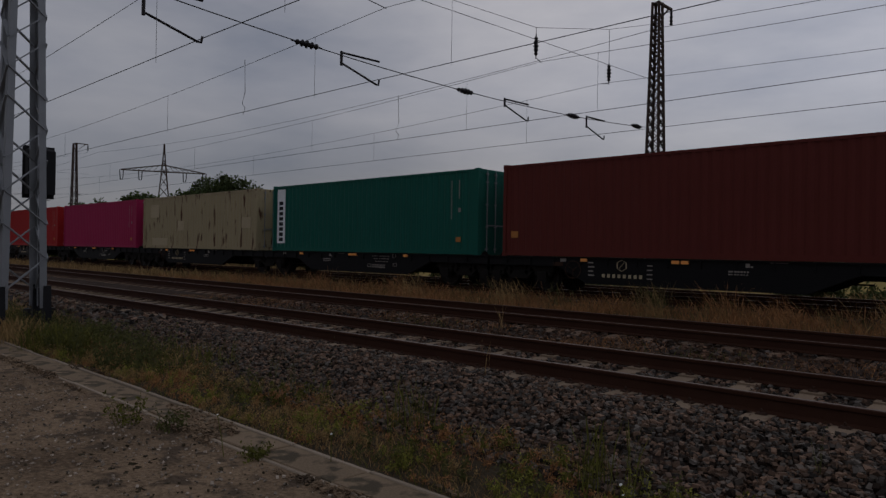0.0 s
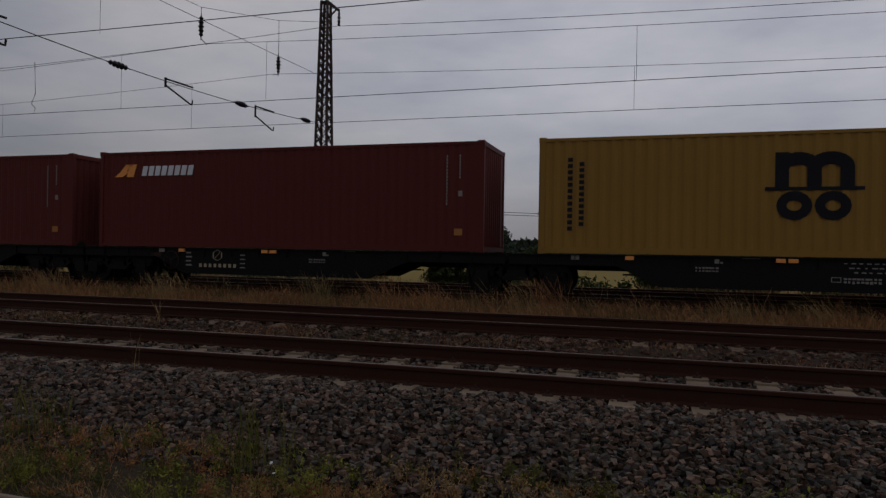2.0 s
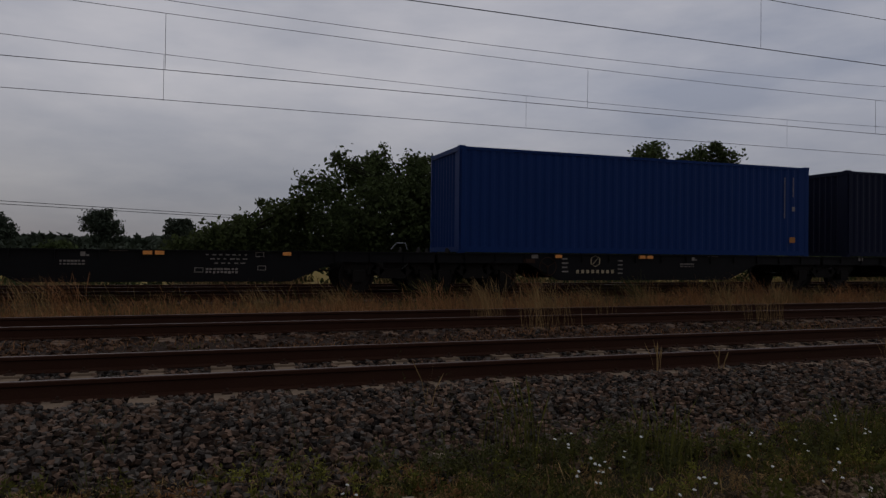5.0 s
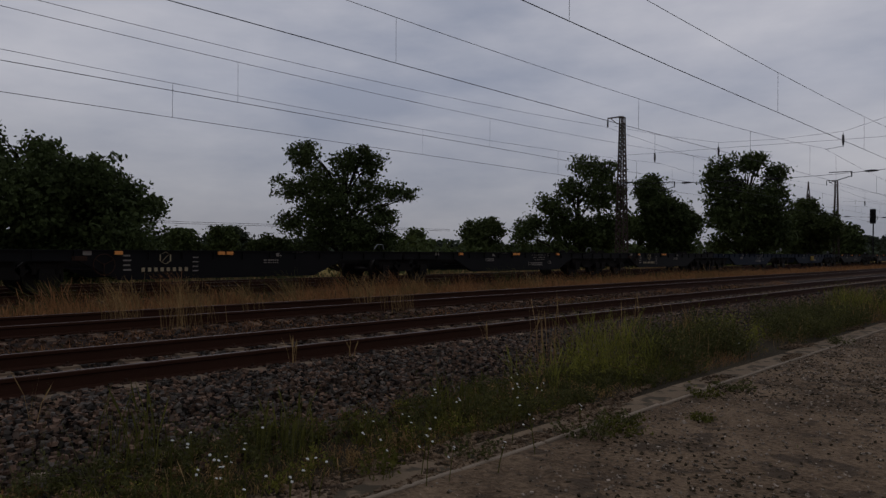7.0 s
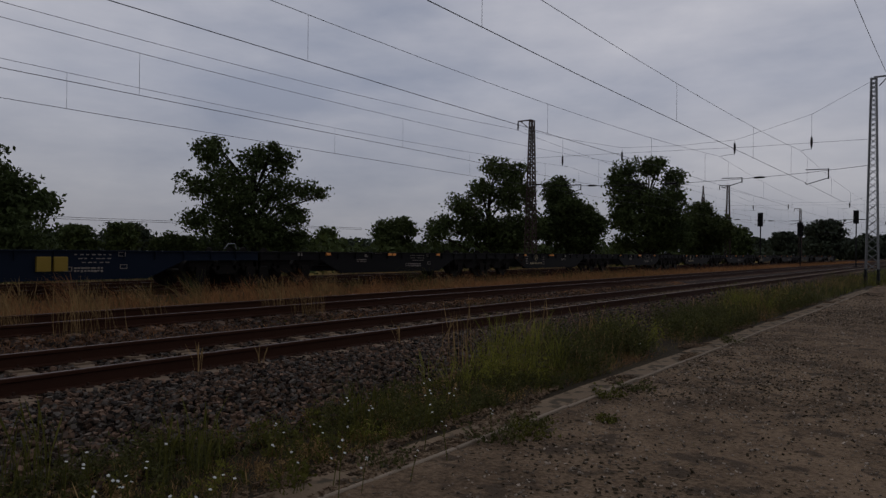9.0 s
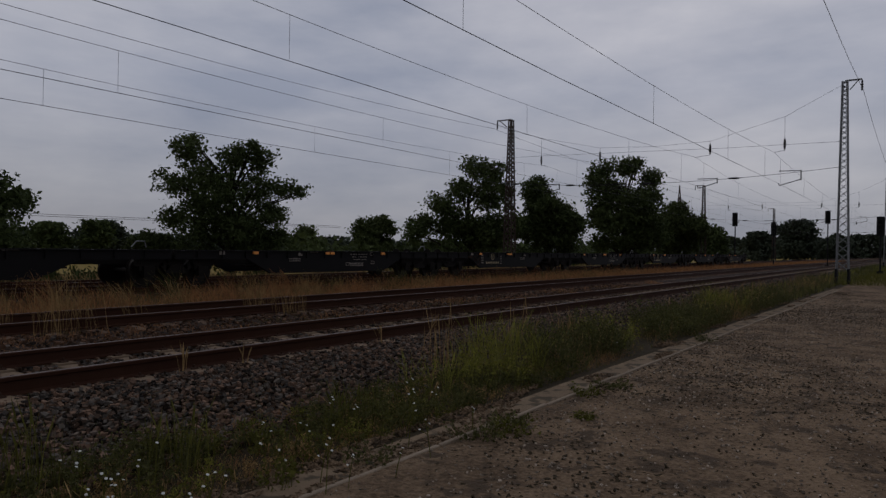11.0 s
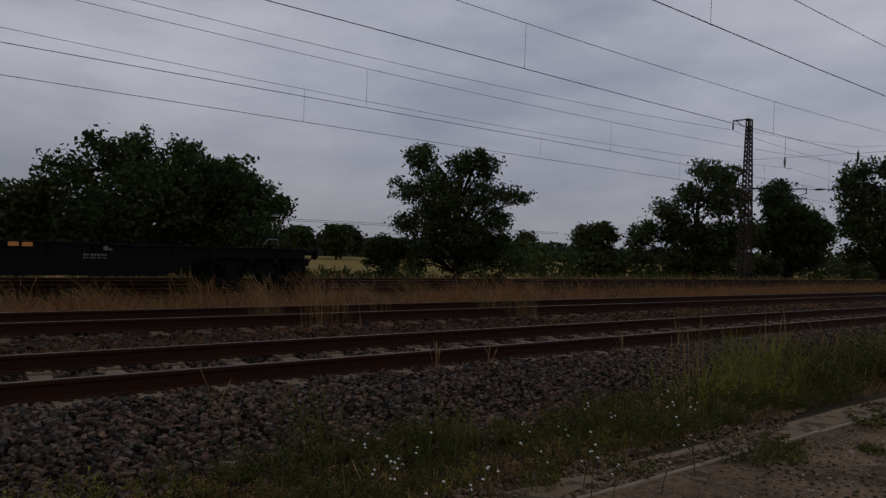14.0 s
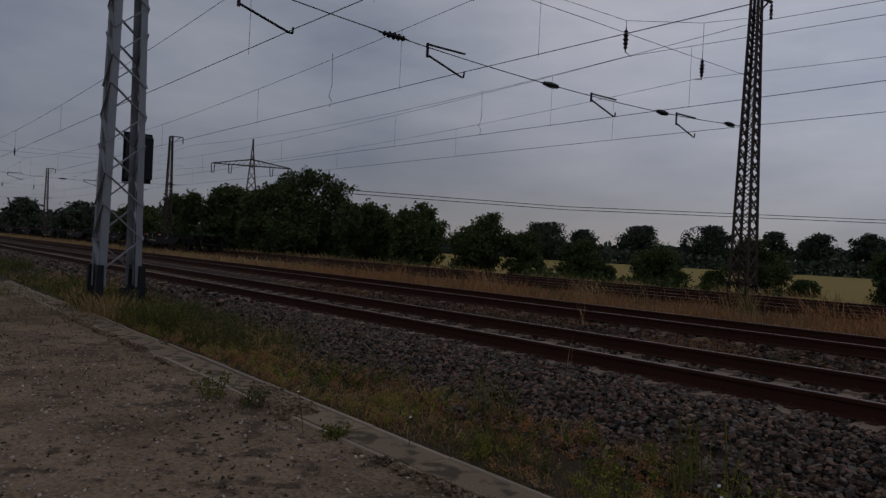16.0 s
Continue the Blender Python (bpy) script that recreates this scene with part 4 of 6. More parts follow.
def build_wagons():
    bogie, wheelset = bogie_shapes()
    dark = (wagon_shapes(M_FRAME, False), wagon_shapes(M_FRAME, True))
    blue = (wagon_shapes(M_FRAME_BLUE, False), wagon_shapes(M_FRAME_BLUE, True))
    made = {}

    def platform(w, s, x, slot, is_blue=False):
        for q in s["sill"]:
            part("side_sill", q, (), w, at=pose(x, 0, 0))
        part("underframe", s["under"], (), w, at=pose(x, 0, 0))
        for o in () if is_blue else (3.03, 5.82, 6.08) if slot % 2 == 0 else (2.4, 5.72, 5.98, 8.9):
            part("stacking_bracket", s["orange"], (), w, "orange folding bracket", at=pose(x + o, 0, 0))
        if is_blue and x > 0:
            for o in (6.08, 6.48):
                g = Geo()
                g.chamfer(o, o + 0.33, -1.26, -1.175, 0.56, 0.92, 0.015)
                part("equipment_box", g, M_YELLOW, w, "dull yellow equipment box", at=pose(x, 0, 0))
        if slot % 2 == 0:
            part("marking", s["logo"], (), w, "pale letter bars and hexagon emblem", at=pose(x, 0, 0))["kind"] = "stuff"
            part("handbrake_wheel", s["fit"], (), w, "pale spoked handbrake wheel", at=pose(x, 0, 0))
        part("marking", s["white"], (), w, "white data bars", at=pose(x, 0, 0))["kind"] = "stuff"
        part("grab_hoop", s["hoop"], (), w, "pale steel hoop", at=pose(x, 0, 0))

    def truck(w, x):
        b = part("bogie", bogie, (), w, at=pose(x, 0, 0))
        for a in (-0.9, 0.9):
            part("wheelset", wheelset, (), b, at=pose(a, 0, 0.46))

    for first in (*range(-6, 19, 2), 19, 21, *range(22, 31, 2)):
        last = first if first in (18, 21, 30) else first + 1
        is_blue = first == 19
        shapes = blue if is_blue else dark
        loaded = first in (-4, -2, 0, 2, 4, 6, 8, 10, 12, 14)
        w = thing("container_wagon", ("blue articulated container flat wagon, empty" if is_blue else "black articulated container flat wagon carrying containers" if loaded
                                       else "black articulated container flat wagon, empty"), "rail wagon", "wagons of the freight train")
        platform(w, shapes[first % 2], 0.0, first, is_blue)
        truck(w, 0.55)
        if last > first:
            platform(w, shapes[1], PITCH, last + is_blue, is_blue)
            truck(w, PITCH - 0.4)
            truck(w, PITCH + 11.65)
        else:
            truck(w, 11.65)
        end = (last - first) * PITCH + 12.77
        for o in (-0.875, 0.875):
            part("buffer", shapes[0]["buffers"], (), w, at=pose(-0.57, o, 1.0, 0, 0, 180))
            part("buffer", shapes[0]["buffers"], (), w, at=pose(end, o, 1.0))
        part("coupling", shapes[0]["coupling"], (), w, at=pose(-0.57, 0, 1.0, 0, 0, 180))
        part("coupling", shapes[0]["coupling"], (), w, at=pose(end, 0, 1.0))
        g = Geo()
        g.box(-0.62, -0.6, -0.95, -0.75, 0.62, 0.66)
        part("step", g, M_REDMARK, w, "red step plate")
        made[first] = w
    return made


# ---------------------------------------------------------------- overhead line
WIRES = ((7.25, 6.75), (11.9, 6.56), (18.6, 6.68), (22.4, 6.62))
PORTALS = (-133.5, -73.5, -13.5, 46.3, 106.0, 166.0)
MAST_Y = (24.7, 24.7, 25.7, 25.6, 26.2, 26.4)


def build_mast(x, y, height, base_w, top_w, depth, z0, mat, label, arm=0.0):
    m = thing("lattice_mast", label, "overhead line mast", "masts of the overhead line", at=pose(x, y, 0))

    def corner(i, z):
        f = (z - z0) / (height - z0)
        w, d = (base_w + (top_w - base_w) * f) / 2, (depth + (top_w - depth) * f) / 2
        return Vector(((-d, -w), (d, -w), (d, w), (-d, w))[i] + (z,))

    for i in range(4):
        g = Geo()
        if x == -14.9:
            sx, sy = (1, -1, -1, 1)[i], (1, 1, -1, -1)[i]
            for dx, dy in ((0.055 * sx, 0), (0, 0.055 * sy)):
                o = Vector((dx, dy, 0))
                w, d = (0.12, 0.016) if dx else (0.016, 0.12)
                lo, hi = corner(i, z0) + o, corner(i, height) + o
                g.hexa([p + Vector((a * w / 2, b * d / 2, 0)) for p in (lo, hi) for a, b in ((-1, -1), (1, -1), (1, 1), (-1, 1))])
        else:
            g.beam(corner(i, z0), corner(i, height), 0.085 if mat is M_RUSTMAST else 0.07, 0.085 if mat is M_RUSTMAST else 0.07)
        part("leg", g, mat, m)
    levels, z = [z0 + 0.3], z0 + 0.3
    while z < height - 0.5:
        f = (z - z0) / (height - z0)
        z += 1.7 * (base_w + (top_w - base_w) * f)
        levels.append(min(z, height - 0.1))
    for side in range(4):
        joined, a, b = Geo(), side, (side + 1) % 4
        for n, (p, q) in enumerate(zip(levels, levels[1:])):
            lo, hi = (a, b) if (n + side) % 2 else (b, a)
            mid = (p + q) / 2
            for g in ((Geo(), Geo()) if abs(x - 16) < 40 else (joined, joined)):
                g.beam(corner(lo, p), corner(hi, mid), 0.075 if mat is M_GALV else 0.06, 0.022)
                if mat is M_RUSTMAST or x != -14.9:
                    g.beam(corner(hi, p), corner(lo, mid), 0.055, 0.022)
                lo, hi, p, mid = hi, lo, mid, q
                if g is not joined:
                    part("brace", g, mat, m)
        if joined.v:
            part("bracing", joined, mat, m)["kind"] = "stuff"
        g = Geo()
        g.beam(corner(a, height - 0.06), corner(b, height - 0.06), 0.08, 0.06)
        part("top_frame", g, mat, m)
    if arm:
        g = Geo()
        g.beam((0, 0, height + 0.03), (0, arm, height + 0.03), 0.1, 0.08)
        g.beam((0, arm * 0.3, height - 0.5), (0, arm * 0.8, height), 0.05, 0.05)
        part("top_arm", g, mat, m)
        g = Geo()
        g.lathe((0, arm, height - 0.62), (0, 0, 1), [(0, 0.02), (0.05, 0.07), (0.12, 0.04), (0.19, 0.075), (0.27, 0.04), (0.34, 0.075), (0.42, 0.04), (0.5, 0.06), (0.62, 0.02)], 8)
        part("hanging_insulator", g, M_INSUL, m, "dark ribbed hanging insulator")
    for i in range(4):
        g, q = Geo(), corner(i, z0)
        g.hexa([q + Vector((dx * r, dy * r, dz)) for dz, r in ((-0.5, 0.075), (0.42, 0.058)) for dx, dy in ((-1, -1), (1, -1), (1, 1), (-1, 1))])
        part("foot", g, M_BLACK, m, "dark bitumen-painted foot")
    return m


def insulator_geo(p, axis, length=0.62, r=0.085):
    g = Geo()
    prof = [(-length / 2 - 0.1, 0.012), (-length / 2, 0.02)]
    for i in range(5):
        a = -length / 2 + length * (i + 0.5) / 5
        k = math.sin(math.pi * (i + 0.7) / 5.6)
        prof += [(a - 0.035, r * 0.62 * (0.5 + 0.5 * k)), (a, r * (0.5 + 0.5 * k)), (a + 0.035, r * 0.62 * (0.5 + 0.5 * k))]
    prof += [(length / 2, 0.02), (length / 2 + 0.1, 0.012)]
    g.lathe(p, axis, prof, 8)
    return g


def sag(y):
    """Height of the lower cross-span wire."""
    return 5.78 + 0.0040 * (y - 15.0) ** 2


def build_portal(x, n):
    m = thing("cross_span", "overhead cross-span of wires with insulators and steady arms", "overhead line", "cross-spans of the overhead line", at=pose(x, 0, 0))
    y0, y1 = 3.6, 26.0
    g = Geo()
    g.tube([(0, y0 + (y1 - y0) * i / 20, sag(y0 + (y1 - y0) * i / 20)) for i in range(21)], 0.013, 5)
    part("lower_span_wire", g, M_WIRE, m)
    g = Geo()
    g.tube([(0, y0, 7.76), (0, 10, 7.82), (0, 17, 8.0), (0, y1, 8.2)], 0.009, 5)
    part("upper_span_wire", g, M_WIRE, m)
    g = Geo()
    knots = ((3.6, 11.05), (6.65, 9.47), (10.9, 8.32), (14.5, 8.24), (18.3, 8.41), (22.75, 9.42), (26.0, 10.4))
    top = lambda y: float(np.interp(y, [k[0] for k in knots], [k[1] for k in knots]))
    g.tube([(0, *k) for k in knots], 0.008, 5)
    part("head_span_wire", g, M_WIRE, m)
    for y in (9.5, 14.94, 20.48, 24.9):
        part("span_insulator", insulator_geo((0, y, sag(y)), (0, 1, 0), 0.66, 0.095), M_INSUL, m, "dark elongated insulator")
    for y, _ in WIRES:
        yy = y - 0.6 if y < 9 else y - 0.95 if y < 15 else y - 0.3 if y < 20 else y + 0.4
        g = Geo()
        g.tube([(0, yy, top(yy)), (0, yy, 8.15)], 0.009, 5)
        g.tube([(0, yy, 7.45), (0, y, 7.35)], 0.012, 5)
        part("hanger", g, M_WIRE, m)
        part("hanging_insulator", insulator_geo((0, yy, 7.82), (0, 0, 1), 0.62, 0.1), M_INSUL, m, "dark ribbed hanging insulator")
        ya = y - (1.85 if 15 < y < 20 else 1.5 if y < 9 else 1.4 if y < 15 else 1.06)
        g = Geo()
        g.tube([(0, ya, sag(ya) + 0.1), (0, ya, 5.62)], 0.035, 6)
        g.tube([(0, ya, 5.68), (0, ya + 1.1, 5.36), (0, ya + 1.18, 5.36), (0, ya + 1.2, 5.49)], 0.025, 6)
        g.tube([(0, ya, sag(ya) + 0.07), (0, ya + 1.2, sag(ya) + 0.09)], 0.026, 6)
        part("steady_arm", g, M_INSUL, m, "dark bent steady arm")


def build_catenary():
    for n, (y, mid) in enumerate(WIRES):
        line = thing("contact_line", "thin contact wire hung by droppers from a sagging messenger wire", "overhead wire", "overhead wires")
        yy = y - (0.42 if n != 2 else 0.3)
        g = Geo()
        g.tube([(-400, y, 5.5), (-73.5, y, 5.5), (-13.5, yy + 0.2, 5.5), (16, y, 5.5), (46.3, yy + 0.2, 5.5), (106, y, 5.5), (400, y, 5.5)], 0.0095, 5)
        part("contact_wire", g, M_WIRE, line)
        pts = []
        for a, b in zip(PORTALS, PORTALS[1:]):
            for i in range(16):
                f = i / 16
                pts.append((a + (b - a) * f, y, mid + (7.38 - mid) * (2 * f - 1) ** 2))
            for o in (2.5, 13.2, 25.1, 36.9, 47.8, 57.0):
                xx = a + (o - 0.2 * n) * (b - a) / 59.8
                f = (xx - a) / (b - a)
                drop = Geo()
                drop.tube([(xx, y, 5.5), (xx, y, mid + (7.38 - mid) * (2 * f - 1) ** 2)], 0.0055, 4)
                part("dropper", drop, M_WIRE, line)
        g = Geo()
        g.tube(pts, 0.0075, 5)
        part("messenger_wire", g, M_WIRE, line)
        # looped current connectors near the cross-span
        g = Geo()
        if n in (1, 2):
            xx = -20.3
            g.tube([(xx, y, 7.25), (xx + 0.05, y, 6.2), (xx - 0.12, y, 5.85), (xx + 0.06, y, 5.7), (xx - 0.05, y, 5.5)], 0.011, 5)
            part("current_connector", g, M_WIRE, line)
    for y, z, low in ((2.62, 10.58, 9.75), (26.85, 10.48, 9.7)):
        line = thing("feeder_wire", "thin feeder wire hung between mast tops", "overhead wire", "overhead wires")
        g, pts = Geo(), []
        for a, b in zip(PORTALS, PORTALS[1:]):
            pts += [(a + (b - a) * i / 12, y, low + (z - low) * (i / 6 - 1) ** 2) for i in range(12)]
        g.tube(pts, 0.011, 5)
        part("wire", g, M_WIRE, line)
    for n, x in enumerate(PORTALS):
        near = x == -13.5
        build_mast(-14.9 if near else x, 4.11 if near else 3.54, 11.2, 0.76 if near else 0.62, 0.38 if near else 0.25, 0.62 if near else 0.46, 0.02 if near else 0.0, M_GALV, "tall grey galvanised steel lattice mast beside the path" if near else "grey galvanised steel lattice mast of the overhead line", -0.85)
        build_mast(x + (0.4 if near else 0.45 if n == 3 else 0.0), MAST_Y[n], 11.1, 0.70, 0.27, 0.70, -0.1, M_RUSTMAST, "rust-brown riveted lattice mast behind the tracks", 1.2)
        build_portal(x, n)


def build_signal(x, y, top, label, tall=1.5):
    s = thing("railway_signal", label, "railway signal", "railway signals", at=pose(x, y, 0))
    g = Geo()
    g.chamfer(-0.12, 0.1, -0.26, 0.26, top - tall, top, 0.05)
    part("signal_head", g, M_BLACK, s)
    g = Geo()
    g.box(-0.14, -0.12, -0.3, 0.3, top - tall - 0.08, top + 0.06)
    part("backboard", g, M_BLACK, s)
    for i in range(3):
        g = Geo()
        g.lathe((-0.14, 0.0, top - tall * (0.2 + 0.28 * i)), (-1, 0, 0), [(0, 0.13), (0.2, 0.14), (0.21, 0.12), (0.02, 0.11), (0.02, 0.0)], 12)
        part("lamp_hood", g, M_BLACK, s)
    g = Geo()
    g.tube([(0.05, 0, -0.3), (0.05, 0, top - 0.1)], 0.07, 8)
    g.box(-0.1, 0.2, -0.25, 0.25, -0.35, -0.1)
    part("post", g, M_BLACK, s)


def build_pylon(x, y, h, turn, span, z0=-0.7):
    p = thing("power_pylon", "distant steel lattice power pylon with wide crossarm", "power pylon", "distant pylons", at=pose(x, y, z0, 0, 0, turn))
    g = Geo()
    c = lambda i, z: Vector(((-1, -1), (1, -1), (1, 1), (-1, 1))[i] + (0,)) * (3.6 * max(0.03, (1 - z / h)) ** 1.15) + Vector((0, 0, z))
    zs = [h * (1 - (1 - i / 11) ** 1.15) for i in range(12)]
    for i in range(4):
        for a, b in zip(zs, zs[1:]):
            g.beam(c(i, a), c(i, b), 0.28)
            g.beam(c(i, a), c((i + 1) % 4, b), 0.14)
            g.beam(c((i + 1) % 4, a), c(i, b), 0.14)
    part("tower", g, M_RUSTMAST, p)
    g = Geo()
    za = h * 0.74
    for s in (-1, 1):
        for o in (-0.8, 0.8):
            g.beam((0, o, za), (s * span / 2, 0, za), 0.3)
            g.beam((0, o, za + 2.3), (s * span / 2, 0, za + 0.15), 0.25)
        for i in range(8):
            f, f2 = i / 8, (i + 1) / 8
            g.beam((s * span / 2 * f, 0, za + 2.3 * (1 - f)), (s * span / 2 * f2, 0, za), 0.16)
    part("crossarm", g, M_RUSTMAST, p)
    for f in (-0.98, -0.55, 0.5, 0.98):
        g = Geo()
        xx = f * span / 2
        for o in (-0.6, 0.6):
            g.tube([(xx + o, 0, za), (xx + o * 0.6, 0, za - 3.2)], 0.16, 5)
        g.beam((xx - 0.4, 0, za - 3.2), (xx + 0.4, 0, za - 3.2), 0.15)
        part("insulator_string", g, M_INSUL, p)


def build_field_line():
    line = thing("distant_power_line", "two thin wires of a low power line over the field", "power line")
    for o in (0.0, -0.42):
        g = Geo()
        g.tube([(-73.5, 45.7, 7.5 + o), (-63.7, 75.2, 7.5 + o), (-34.5, 103.6, 7.5 + o), (4.8, 134.3, 7.5 + o), (75.0, 152.6, 7.5 + o), (149.2, 137.5, 7.5 + o)], 0.045, 5)
        part("wire", g, M_WIRE, line)


# ---------------------------------------------------------------- trees and growth
def build_tree(x, y, width, top, seed, kind="tree", base=None, leaf=0.3, count=5200, mat=None, label="", low=None, shape=()):
    """A tapered trunk, limbs, and a crown of many leaves round a dozen or more uneven lobes."""
    rng = np.random.default_rng(seed)
    base = ground_z(y) if base is None else base
    h = top - base
    t = thing(kind, label or "dark green leafy deciduous tree", "tree" if kind == "tree" else "bush", "trackside trees and bushes" if y < 60 else "distant trees", at=pose(x, y, base))
    low = (0.2 if y > 90 else 0.06 if kind == "tree" else 0.0) if low is None else low
    lobes = []
    across = Vector((y, -x, 0)).normalized()
    for u, v, r in shape:
        for k in range(3):
            d = rng.uniform(-0.28, 0.28) * width
            p = across * ((u + rng.uniform(-0.25, 0.25) * r) * width) + Vector((-across.y, across.x, 0)) * d
            lobes.append((p.x, p.y, min(v, 0.97) * h, r * width * rng.uniform(0.8, 1.15)))
    for i in range(16 if shape else 0):
        lobes.append((*(across * rng.uniform(-0.42, 0.42) * width + Vector((-across.y, across.x, 0)) * rng.uniform(-0.25, 0.25) * width)[:2], h * rng.uniform(0.05, 0.3), width * rng.uniform(0.07, 0.13)))
    for i in range(16 if shape else 0):
        lobes.append((*(across * rng.uniform(-0.3, 0.3) * width + Vector((-across.y, across.x, 0)) * rng.uniform(-0.2, 0.25) * width)[:2], h * rng.uniform(0.22, 0.62), width * rng.uniform(0.08, 0.13)))
    for i in range(0 if shape else 52):
        f = rng.random() ** 0.85
        zc = low + (1 - low) * (0.06 + (0.86 if kind == "tree" else 0.80) * f)
        spread = math.sqrt(max(0.04, 1 - ((f - 0.36) / 0.70) ** 2)) if kind == "tree" else math.sqrt(max(0.05, 1 - 0.80 * f * f))
        a = rng.uniform(0, 6.283)
        r = rng.uniform(0.1, 0.92) ** 0.7 * spread * width * 0.46
        lobes.append((r * math.cos(a), r * math.sin(a) * 0.85, zc * h, rng.uniform(0.06, 0.16) * width))
    for i in range(18):
        lx, ly, lz, lr = lobes[int(rng.integers(len(lobes)))]
        d = Vector((rng.normal(), rng.normal(), abs(rng.normal()) * 0.9)).normalized() * lr * rng.uniform(0.9, 1.3)
        lobes.append((lx + d.x, ly + d.y, min(lz + d.z, 0.99 * h), lr * rng.uniform(0.22, 0.45)))
    g = Geo()
    r0 = 0.028 * h + 0.05
    bend = rng.normal(0, 0.03 * h, 2)
    g.tube([(0, 0, -0.15), (bend[0] * 0.4, bend[1] * 0.4, 0.3 * h), (bend[0], bend[1], 0.75 * h)], r0, 8, r2=r0 * 0.35)
    part("trunk", g, M_BARK, t)
    g = Geo()
    for lx, ly, lz, lr in lobes:
        z0 = max(0.08, min(0.6, lz / h - 0.25)) * h
        g.tube([(bend[0] * z0 / h, bend[1] * z0 / h, z0), (lx * 0.55, ly * 0.55, (z0 + lz) / 2 + 0.04 * h), (lx, ly, lz)], r0 * 0.2, 5, r2=r0 * 0.05)
    part("branchwork", g, M_BARK, t)
    count = int(count * 2.0)
    weights = np.array([l[3] ** 2 for l in lobes])
    squash = np.array([1, 1, max(0.8, 0.62 * h / width)])

    def round_lobes(n, lo, hi):
        lob = np.array(lobes)[rng.choice(len(lobes), n, p=weights / weights.sum())]
        d = rng.normal(size=(n, 3))
        d /= np.linalg.norm(d, axis=1)[:, None]
        return lob[:, :3] + d * (lob[:, 3] * rng.uniform(lo, hi, n))[:, None] * squash

    # a dense inside, and sprays of leaves at the ends of twigs that break up the outline
    inner = int(count * 0.42)
    sprays = round_lobes(max(60, count // 26), 0.62, 1.02)
    outer = sprays[rng.integers(len(sprays), size=count - inner)] + rng.normal(0, 1.0 * leaf, (count - inner, 3)) * np.array([1, 1, 0.7])
    c = np.concatenate([round_lobes(inner, 0.2, 0.95), outer])
    c = c[c[:, 2] < 1.03 * h]
    c[:, 2] = np.maximum(c[:, 2], 0.05)
    count = len(c)
    s = 0.80 * leaf * rng.uniform(0.6, 1.5, count)
    part("crown", leaves("crown", c, s, mat or M_LEAF, rng), (), t)
    return t


